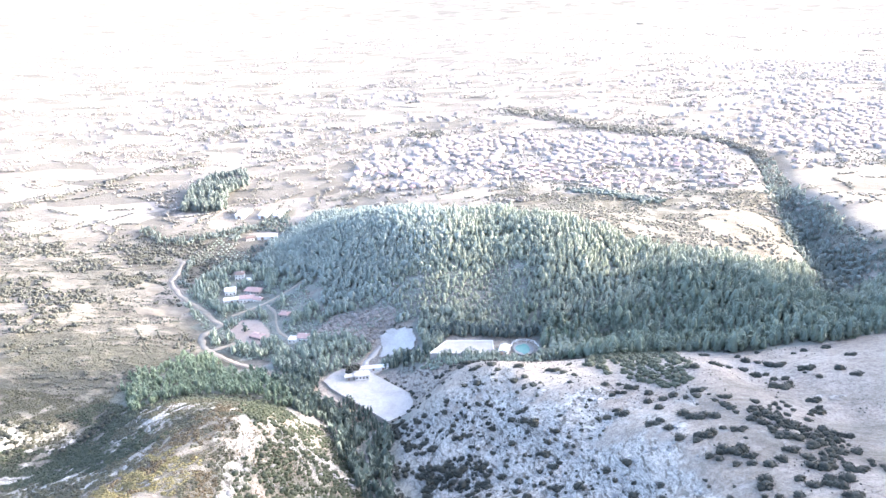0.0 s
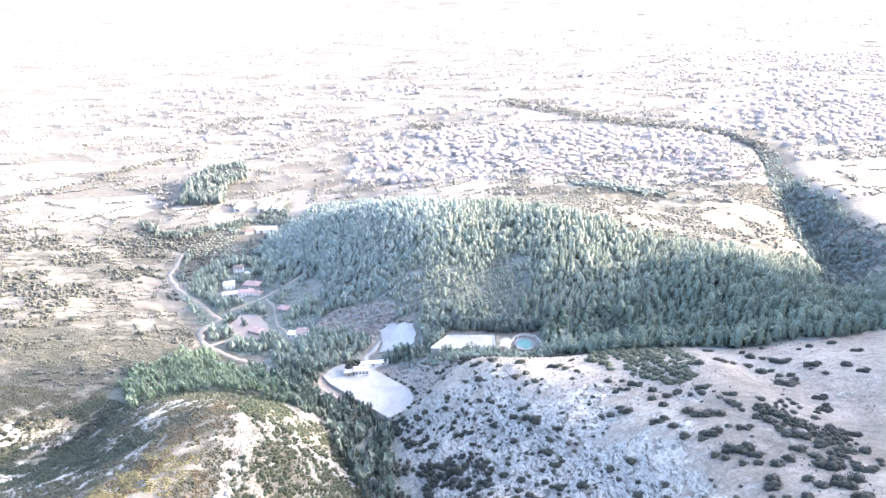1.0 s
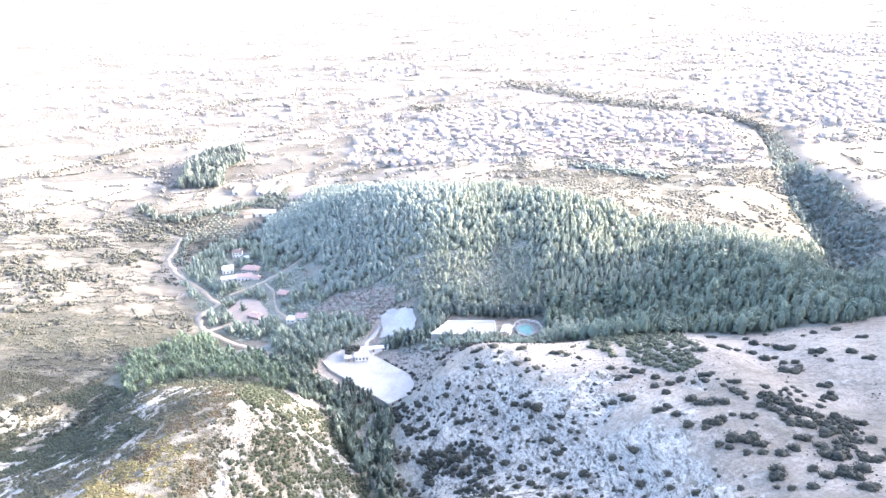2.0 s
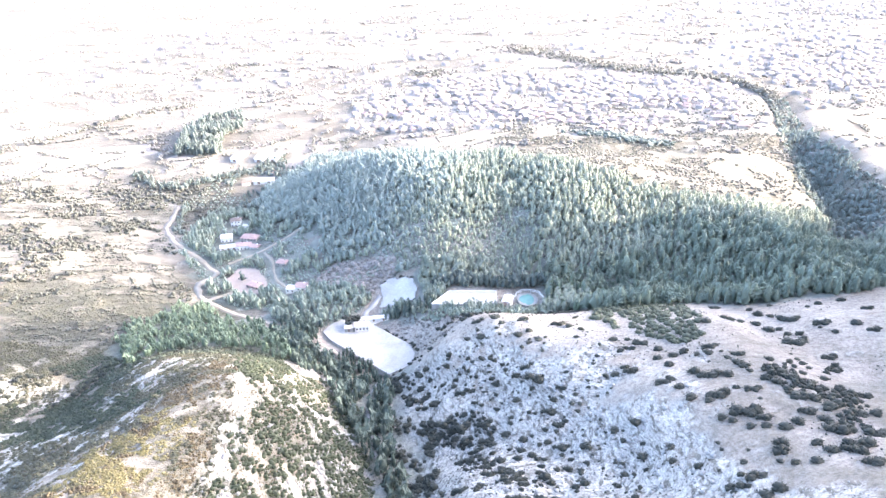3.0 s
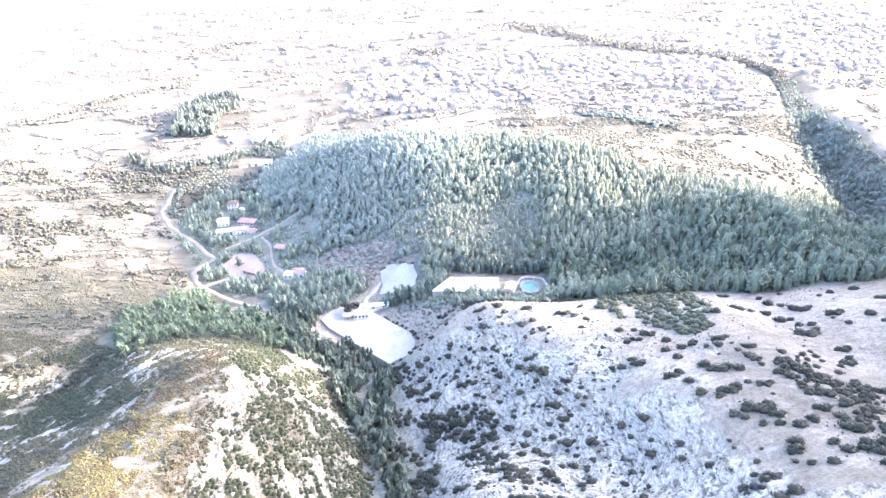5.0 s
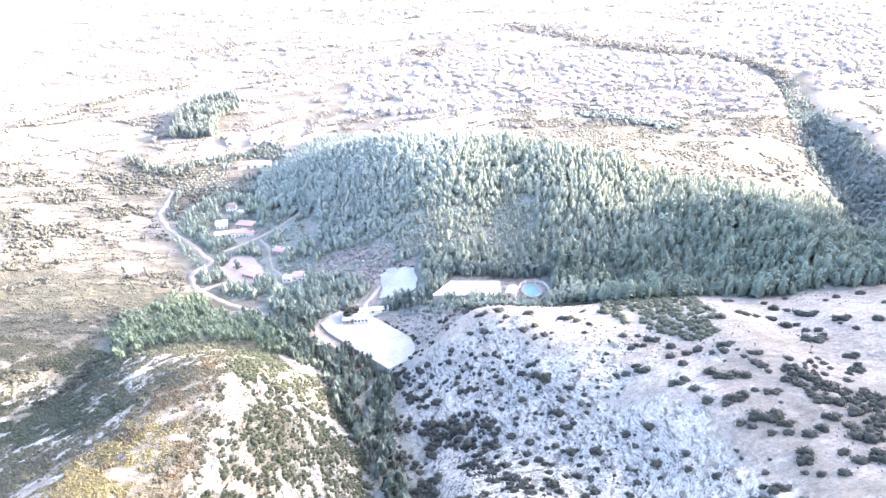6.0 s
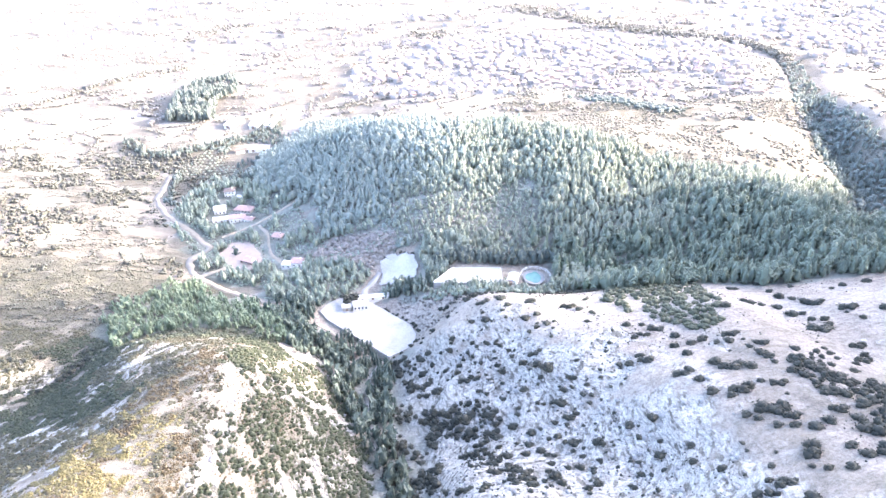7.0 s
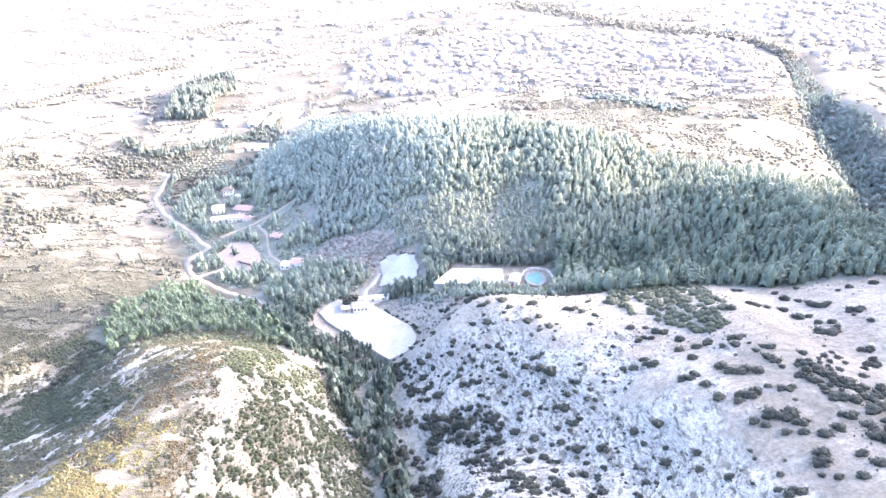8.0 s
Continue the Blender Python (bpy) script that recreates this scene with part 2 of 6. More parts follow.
LEFT_FLANK = [(-72, 219, 50), (-62, 235, 34), (-67, 252, 37), (-57, 253, 24), (-53, 291, 1), (-82, 314, 18), (-64, 306, 4), (-80, 350, -4)]
LEFT_SPUR = [(-132, 198, 70), (-138, 245, 55), (-130, 275, 48), (-154, 293, 36), (-163, 318, 26), (-157, 247, 44)]
LEFT_HOLLOW = [(-168, 243, 42), (-194, 251, 29), (-170, 180, 60), (-215, 316, -2), (-232, 305, 2), (-242, 331, 4), (-260, 240, 34), (-290, 120, 90), (-330, 300, 20)]
LEFT_SLOPES = [(-261, 370, -4), (-254, 429, -12), (-186, 401, -10), (-301, 470, -17), (-349, 528, -20), (-181, 454, -23), (-234, 552, -28), (-376, 634, -31), (-440, 420, -6), (-560, 560, -16), (-142, 431, -19)]
VALLEY = [(-117, 475, -21), (-168, 502, -26), (-189, 588, -30), (-204, 619, -29), (-185, 640, -28), (-187, 697, -30), (-231, 685, -31), (-138, 760, -22)]
RIGHT_FLANK = [(8, 233, 29), (0, 190, 42), (15, 262, 15), (-15, 290, 3), (3, 297, 13), (-10, 332, 3), (24, 301, 22), (42, 229, 34), (57, 221, 38), (34, 256, 25), (54, 263, 32), (70, 236, 41), (83, 245, 49), (82, 221, 45)]
RIGHT_CREST = [(150, 40, 118), (118, 150, 84), (105, 201, 63), (126, 235, 65), (147, 222, 69), (156, 260, 64), (138, 279, 60), (122, 270, 58), (96, 251, 57), (114, 291, 51), (137, 336, 47), (98, 212, 58)]
RIGHT_FOOT = [(-3, 346, 17), (14, 351, 22), (22, 325, 25), (40, 330, 33), (43, 304, 35), (59, 287, 40), (73, 277, 42), (86, 278, 48), (80, 297, 47), (102, 307, 47), (67, 335, 38), (107, 350, 38)]
RIGHT_GULLY = [(187, 254, 60), (183, 278, 55), (165, 320, 45), (190, 335, 45), (153, 326, 49)]
RIGHT_SHOULDER = [(214, 304, 56), (203, 322, 52), (223, 330, 51), (250, 250, 72), (262, 345, 50), (240, 360, 42)]
HOLLOW = [(110, 388, 18), (150, 372, 30), (190, 384, 29), (218, 388, 36), (261, 408, 32), (74, 420, 6), (111, 415, 8), (300, 440, 20)]
HILL_FRONT = [(-101, 480, -17), (-65, 484, -1), (-37, 465, 8), (25, 457, 12), (2, 484, 25), (41, 503, 28), (133, 448, 17), (169, 462, 26), (194, 444, 28), (232, 459, 35), (243, 427, 37)]
HILL_TOP = [(-91, 567, 9), (-42, 531, 18), (-69, 583, 24), (-14, 553, 32), (56, 553, 37), (91, 500, 37), (104, 564, 46), (151, 533, 39), (185, 522, 36), (227, 518, 33), (58, 612, 39), (7, 627, 33), (-26, 632, 32), (159, 505, 31)]
HILL_BACK = [(-138, 589, -11), (-120, 660, 6), (-60, 700, 10), (20, 710, 12), (100, 660, 26), (149, 650, 30), (200, 680, 16), (250, 610, 24), (300, 556, 19), (318, 566, 14), (-100, 790, -16)]
RAVINE = [(318, 495, 4), (338, 528, 2), (360, 582, -2), (380, 652, -6), (404, 740, -6), (425, 816, -5), (380, 754, 8), (350, 660, 10), (326, 588, 13), (405, 815, 6)]
OUTSKIRTS = [(402, 582, 21), (409, 645, 19), (421, 730, 17), (433, 790, 14), (450, 850, 11), (480, 755, 16), (455, 640, 22), (430, 500, 30), (-293, 726, -31), (-202, 831, -30), (195, 770, 9), (290, 790, 8), (60, 890, -3), (420, 900, 2), (-332, 690, -33), (-46, 850, -9)]
# Unseen heights beside and behind, the right-hand ones to shade the valley.
MOUNTAIN = [(330, 230, 96), (430, 330, 112), (520, 440, 78), (420, 120, 150), (600, 250, 150), (60, -200, 150), (-400, -60, 170), (330, -120, 190), (720, 500, 60), (-560, 300, 30), (-700, 100, 110)]

FORMS = np.array(GORGE + TERRACE + BROW + LEFT_CREST + LEFT_FLANK + LEFT_SPUR + LEFT_HOLLOW + LEFT_SLOPES + VALLEY + RIGHT_FLANK
                 + RIGHT_CREST + RIGHT_FOOT + RIGHT_GULLY + RIGHT_SHOULDER + HOLLOW + HILL_FRONT + HILL_TOP + HILL_BACK
                 + RAVINE + OUTSKIRTS + MOUNTAIN, float)


def plain(x, y):
    """The alluvial plain: falls gently to the left."""
    return -11 + 22 * np.tanh(x / 420) + 0 * y


def bend(r2):
    return r2 * np.log(r2 + 1e-9)


def drape(forms, stiff):
    """A thin plate bent over the crests and feet, above the plain."""
    p = forms[:, :2] / 100
    k = bend(((p[:, None] - p[None]) ** 2).sum(-1)) + stiff * np.eye(len(p))
    ones = np.c_[np.ones(len(p)), p]
    full = np.block([[k, ones], [ones.T, np.zeros((3, 3))]])
    rise = np.r_[forms[:, 2] - plain(forms[:, 0], forms[:, 1]), 0, 0, 0]
    return p, np.linalg.solve(full, rise)


PLATE, WEIGHT = drape(FORMS, 0.02)


def smooth(a, b, v):
    t = np.clip((v - a) / (b - a), 0, 1)
    return t * t * (3 - 2 * t)


RIDGE_SUN = 97.0  # how high the unseen mountain stands between the sun and the near ridges, set to light only their crests


def height(x, y):
    """The ground's height at arrays x, y, before its fine relief."""
    x, y = np.asarray(x, float), np.asarray(y, float)
    q = np.stack([np.clip(x, -800, 800), np.clip(y, -250, 1000)], -1).reshape(-1, 2) / 100
    out = np.empty(len(q))
    for i in range(0, len(q), 20000):
        c = q[i:i + 20000]
        r2 = ((c[:, None] - PLATE[None]) ** 2).sum(-1)
        out[i:i + 20000] = bend(r2) @ WEIGHT[:-3] + WEIGHT[-3] + c @ WEIGHT[-2:]
    out = out.reshape(x.shape)
    reach = 1 - smooth(780, 960, y + 0.2 * np.abs(x - 50))
    reach = reach * (1 - smooth(560, 800, np.abs(x)) * smooth(350, 600, y))
    z = plain(x, y) + np.clip(out, -30, 230) * reach
    # An unseen mountain on the right, shaped to shade the near hills; past its end the valley has the sun.
    wall = smooth(400, 560, x) * (1 - smooth(508, 572, y)) * smooth(-400, 60, y)
    # Its top follows the sun's slope, with a notch that lights the brow.
    cut = y - 0.137 * (x - 560)
    crest = RIDGE_SUN - (RIDGE_SUN - 8) * smooth(352, 400, cut) + (112 - 8) * smooth(436, 458, cut) + 0.3 * np.clip(x, 0, 760)
    return z + (np.maximum(crest, z) - z) * wall


def dots(ix, iy, seed):
    h = np.sin(ix * 127.1 + iy * 311.7 + seed * 74.7) * 43758.5453
    return h - np.floor(h)


def lumps(x, y, size, seed=0):
    """Smooth value noise, 0 to 1, with lumps of about size metres."""
    u, v = np.asarray(x, float) / size, np.asarray(y, float) / size
    iu, iv = np.floor(u), np.floor(v)
    fu, fv = u - iu, v - iv
    fu, fv = fu * fu * (3 - 2 * fu), fv * fv * (3 - 2 * fv)
    low = dots(iu, iv, seed) * (1 - fu) + dots(iu + 1, iv, seed) * fu
    high = dots(iu, iv + 1, seed) * (1 - fu) + dots(iu + 1, iv + 1, seed) * fu
    return low * (1 - fv) + high * fv


def inside(outline, x, y):
    x, y = np.asarray(x, float), np.asarray(y, float)
    hit = np.zeros(x.shape, bool)
    for (ax, ay), (bx, by) in zip(outline, outline[1:] + outline[:1]):
        if ay != by:
            hit ^= ((ay > y) != (by > y)) & (x < (bx - ax) * (y - ay) / (by - ay) + ax)
    return hit


def near_line(line, x, y):
    """Distance to a chain of points."""
    best = np.full(np.shape(x), 1e9)
    for (ax, ay), (bx, by) in zip(line, line[1:]):
        dx, dy = bx - ax, by - ay
        t = np.clip(((x - ax) * dx + (y - ay) * dy) / (dx * dx + dy * dy), 0, 1)
        best = np.minimum(best, np.hypot(x - ax - t * dx, y - ay - t * dy))
    return best


# Outlines on the plan.
PINE_WOOD = [(-150, 790), (-195, 700), (-190, 640), (-165, 590), (-130, 562), (-108, 540), (-100, 505), (-60, 494), (-46, 474), (-50, 458), (-20, 458),
             (-20, 430), (-8, 418), (4, 437), (70, 438), (78, 405), (100, 374), (150, 372), (180, 364), (230, 364), (290, 384), (360, 428), (412, 488), (378, 526), (336, 526), (318, 546),
             (285, 536), (230, 526), (185, 534), (150, 550), (105, 580), (60, 627), (0, 648), (-60, 692), (-100, 775)]
YOUNG_WOOD = [(-218, 366), (-216, 408), (-207, 446), (-186, 448), (-150, 430), (-128, 412), (-100, 410), (-84, 398), (-80, 372), (-84, 356), (-106, 366), (-141, 368), (-166, 366), (-182, 346)]
STREAM_WOOD = [(-124, 420), (-86, 411), (-66, 425), (-56, 438), (-50, 456), (-46, 470), (-60, 494), (-98, 500), (-112, 462), (-130, 446)]
HAMLET = [(-235, 650), (-245, 560), (-205, 505), (-185, 470), (-150, 448), (-115, 445), (-98, 470), (-100, 505), (-130, 560), (-190, 640)]
COURT_WOOD = [(-47, 424), (-38, 434), (-24, 429), (-12, 416), (-10, 410), (36, 409), (50, 406), (70, 414), (78, 424), (96, 418), (112, 396), (76, 397), (40, 402), (0, 404), (-16, 407)]
DENSE_PATCH = [(92, 324), (84, 348), (92, 372), (112, 388), (136, 384), (146, 372), (140, 345), (140, 325), (132, 304), (119, 302), (106, 316)]
BROW_THICKET = [(143, 264), (161, 277), (164, 261), (176, 246), (178, 210), (152, 216), (146, 234)]
RAVINE_SIDES = [(455, 930), (405, 815), (386, 750), (357, 660), (332, 590), (324, 520), (400, 490), (470, 545), (404, 582), (409, 645), (421, 730), (447, 850), (470, 930)]
OLIVE_YARD = [(-276, 650), (-260, 722), (-212, 680), (-205, 606), (-240, 600)]
BELT = [(-352, 752), (-322, 718), (-292, 712), (-262, 736), (-222, 762), (-196, 800)]
# The left ridge: what grows where.
GREEN_HOLLOW = [(-330, 308), (-240, 312), (-216, 322), (-180, 300), (-146, 271), (-129, 249), (-156, 243), (-216, 262), (-330, 252)]
SHADY_STRIP = [(-240, 345), (-222, 366), (-190, 376), (-193, 351), (-183, 307), (-212, 318), (-216, 330)]
WHITE_CLIFF = [(-330, 340), (-255, 332), (-243, 339), (-217, 329), (-216, 314), (-243, 304), (-330, 304)]
GREY_LEDGE = [(-183, 307), (-198, 351), (-173, 353), (-143, 322), (-138, 290), (-138, 270), (-154, 272)]
CREST = [(-150, 165), (-152, 215), (-140, 262), (-146, 330), (-122, 362), (-90, 300), (-80, 250), (-76, 165)]
BROWN_CREST = [(-130, 170), (-121, 212), (-126, 240), (-124, 268), (-116, 292), (-103, 278), (-100, 234), (-90, 211), (-92, 185), (-100, 165)]
WHITE_BAND = [(-121, 368), (-130, 357), (-102, 272), (-94, 250), (-91, 228), (-92, 208), (-94, 189), (-95, 165), (-78, 165), (-80, 204), (-82, 218), (-85, 253), (-93, 265), (-106, 300), (-118, 347), (-111, 370)]
LOW_LEDGE = [(-225, 284), (-186, 264), (-167, 261), (-155, 264), (-133, 246), (-137, 233), (-160, 242), (-165, 230), (-167, 216), (-185, 190), (-225, 210)]
FLANK_EDGE = ((165, 204, 218, 253, 265, 347, 370), (-79, -80, -82, -85, -94, -117, -111))
BROOM_PATCH = [(-132, 178), (-140, 203), (-141, 215), (-136, 218), (-126, 217), (-122, 230), (-112, 230), (-109, 220), (-118, 212), (-110, 196), (-106, 180)]
ROADSIDE = [(-277, 660), (-276, 655), (-271, 626), (-267, 600), (-242, 564), (-220, 544), (-200, 521), (-192, 510), (-199, 492), (-194, 473), (-183, 461), (-164, 446), (-150, 436), (-133, 424), (-120, 414)]
FOOTPATH = [(-187, 529), (-173, 540), (-162, 546), (-152, 553), (-135, 563), (-130, 566)]
LANE = [(-159, 543), (-148, 526), (-141, 504), (-136, 492), (-125, 480)]
YARD_LANE = [(-186, 461), (-178, 470), (-168, 479)]
TRACK = [(-48, 446), (-54, 434), (-57, 428), (-55, 420)]
HILL_TRACK = [(-292, 720), (-277, 697), (-265, 680), (-250, 661), (-237, 649)]
YARD_PATH = [(-86, 392), (-78, 386), (-63, 374), (-48, 362), (-38, 353)]
BROOK = [(-42, 352), (-44, 339), (-45, 323), (-42, 305), (-37, 280), (-31, 259), (-27, 230), (-23, 200)]
RIVER = [(123, 1358), (214, 1256), (274, 1161), (367, 1100), (436, 1048), (456, 985), (462, 950), (425, 816)]
RAVINE_LINE = [(462, 950), (425, 816), (404, 738), (380, 650), (360, 580), (338, 525), (318, 495)]
PAD = [(-84, 404), (-79, 414), (-72, 420), (-58, 423), (-42, 425), (-41, 420), (-50, 413), (-40, 404), (-24, 390), (-19, 378), (-23, 366), (-35, 357), (-60, 379), (-77, 394)]
CLEARING = [(-49, 455), (-44, 457), (-36, 455), (-23, 450), (-20, 438), (-22, 429), (-31, 432), (-38, 430), (-47, 434), (-46, 443)]
COURT = [(-9, 411), (3, 428), (36, 428), (36, 410)]
YARD = [(-180, 500), (-175, 519), (-160, 517), (-145, 495), (-141, 478), (-151, 472), (-163, 475), (-172, 487)]
TERRACE_FIELDS = [
    [(-279, 539), (-235, 548), (-226, 537), (-231, 523), (-266, 525)],
    [(-297, 599), (-278, 598), (-266, 582), (-277, 567)],
    [(-322, 670), (-303, 677), (-294, 658), (-310, 652)],
    [(-449, 671), (-428, 701), (-402, 684), (-404, 658)],
    [(-397, 600), (-357, 610), (-336, 588), (-364, 564)],
    [(-354, 531), (-322, 550), (-297, 519), (-318, 496)],
]


TOWN = [(-135, 880), (-60, 850), (50, 835), (140, 800), (250, 790), (380, 790), (425, 880), (440, 1030), (360, 1080), (190, 1130), (-120, 1130)]

EAST_TOWN = [(480, 900), (540, 880), (760, 960), (900, 1250), (640, 1330), (520, 1130)]


def woods(x, y):
    w = np.zeros(np.shape(x))
    for outline in (PINE_WOOD, YOUNG_WOOD, STREAM_WOOD, HAMLET, COURT_WOOD):
        w = np.maximum(w, inside(outline, x, y))
    return w


def near_hills(x, y):
    """1 on the bare hills by the gorge, 0 in the valley and beyond."""
    return 1 - smooth(330, 365, y + 0.12 * np.abs(x) * (x < -100))


def rocky(x, y):
    n = lumps(x, y, 22, 3) * 0.6 + lumps(x, y, 7, 4) * 0.4
    n = 0.75 * n + 0.25 * lumps(x, y, 2.7, 94)
    right = smooth(0.4, 0.6, n + 0.255 - smooth(60, 150, x - 0.3 * (260 - y)) * 0.5 - 0.35 * smooth(285, 325, y) * smooth(25, 60, x))
    n = lumps(x, y, 16, 3) * 0.35 + lumps(x, y, 6, 4) * 0.35 + lumps(x, y, 2.9, 88) * 0.3
    wob = (lumps(x, y, 10, 132) - 0.5) * 13 + (lumps(x, y, 4, 133) - 0.5) * 7
    u, v = x + wob, y + 0.6 * wob
    left = smooth(0.48, 0.56, n - 0.03 + 0.1 * smooth(-95, -80, x) + 0.5 * inside(WHITE_CLIFF, x, y) + 0.35 * inside(GREY_LEDGE, u, v) + 0.17 * inside(LOW_LEDGE, u, v) + (0.03 + 0.09 * smooth(300, 240, y)) * inside(WHITE_BAND, u, v) - 0.12 * inside(BROWN_CREST, x, y))
    return np.maximum(near_hills(x, y), 0.95 * (inside(WHITE_CLIFF, x, y) | inside(GREY_LEDGE, x, y))) * np.where(x > -36, right, left)


def scrub_cover(x, y):
    """How thickly scrub covers the left hills, 0 to 1, in connected patches."""
    wob = (lumps(x, y, 14, 81) - 0.5) * 14
    u, v = x + wob, y + wob * 0.8
    share = np.where(u > np.interp(v, *FLANK_EDGE), 0.82 - 0.34 * smooth(262, 290, v), 0.66)
    for outline, amount in ((GREEN_HOLLOW, 0.98), (SHADY_STRIP, 0.99), (WHITE_CLIFF, 0.64), (GREY_LEDGE, 0.66), (LOW_LEDGE, 0.72), (BROWN_CREST, 0.76), (WHITE_BAND, 0.62), (BROOM_PATCH, 0.0)):
        share = np.where(inside(outline, u, v), amount, share)
    slope = 0.61 + 0.19 * smooth(520, 400, y) - 0.12 * smooth(600, 700, y)
    share = np.where(y > 365 - 0.1 * (x + 200), slope, share)
    # Ledges run down the flank on one side of the crest, and back along the spur on the other.
    lean = np.where(x > -100 + 0.05 * (240 - y), -1.0, 1.0)
    along, across = 0.5 * x + 0.86 * lean * y, 0.86 * x - 0.5 * lean * y
    streak = 0.2 * lumps(x, y, 13, 23) + 0.42 * lumps(across, 0.36 * along, 4.6, 89) + 0.38 * lumps(across, 0.5 * along, 2.4, 24)
    streak = 0.5 + (streak - 0.5) * 1.35
    bent = y + 30 * lumps(x, y, 70, 27)
    rows = 0.22 * lumps(x, y, 40, 28) + 0.43 * lumps(x + 0.3 * y, 2.1 * bent, 17, 29) + 0.35 * lumps(x, 2.0 * bent, 7, 82)
    rows = 0.5 + (rows - 0.5) * 1.3
    n = np.where(y > 365 - 0.1 * (x + 200), rows, streak)
    edge = 0.5 + 0.5 * (0.5 - share)
    return smooth(edge - 0.05, edge + 0.07, n) * (share > 0.01) * smooth(-30, -40, x)


def relief(x, y):
    """Ledges and hummocks on top of the height, and a far rise that hides the horizon sky from the camera."""
    r = rocky(x, y)
    out = (lumps(x, y, 9, 5) - 0.5) * (0.5 + 1.9 * r) + (lumps(x, y, 3.6, 6) - 0.5) * (0.2 + 1.1 * r)
    bent = y + 30 * lumps(x, y, 70, 27)
    hummocks = (lumps(x + 0.3 * y, 1.9 * bent, 17, 29) - 0.5) * 1.7 + (lumps(x, 1.6 * bent, 8, 82) - 0.5) * 1.1
    out = out + hummocks * smooth(-170, -215, x) * smooth(355, 400, y) * smooth(6, 14, near_line(ROADSIDE, x, y))
    return out * (1 - smooth(430, 620, y) * smooth(-260, -180, x)) * (1 - smooth(620, 760, y)) + (lumps(x, y, 60, 7) - 0.5) * 1.5 * smooth(430, 620, y) - 6 * smooth(28, 5, near_line(RAVINE_LINE, x, y)) + 120 * smooth(3700, 4900, np.hypot(x, y))


def level(x, y):
    return height(x, y) + relief(x, y)


def spread(inner, step, outer, growth):
    """Even steps out to inner, then growing ones to outer."""
    a = list(np.arange(inner[0], inner[1] + step / 2, step))
    s, v = step, a[-1]
    while v < outer[1]:
        s *= growth
        v += s
        a.append(v)
    s, v = step, a[0]
    while v > outer[0]:
        s *= growth
        v -= s
        a.insert(0, v)
    return np.array(a)


def mesh_object(name, verts, faces, material, parent=None, label="", soft=False):
    """Verts (n, 3) and triangles or quads (m, 3 or 4) as one mesh object."""
    verts, faces = np.asarray(verts, float), np.asarray(faces, int)
    me = bpy.data.meshes.new(name)
    me.vertices.add(len(verts))
    me.vertices.foreach_set("co", verts.ravel())
    me.loops.add(faces.size)
    me.loops.foreach_set("vertex_index", faces.ravel())
    me.polygons.add(len(faces))
    me.polygons.foreach_set("loop_start", np.arange(len(faces)) * faces.shape[1])
    if soft:
        me.polygons.foreach_set("use_smooth", np.ones(len(faces), bool))
    me.update(calc_edges=True)
    me.materials.append(material)
    ob = new(name, me)
    ob.parent = parent
    return tagged(ob, label) if label else ob


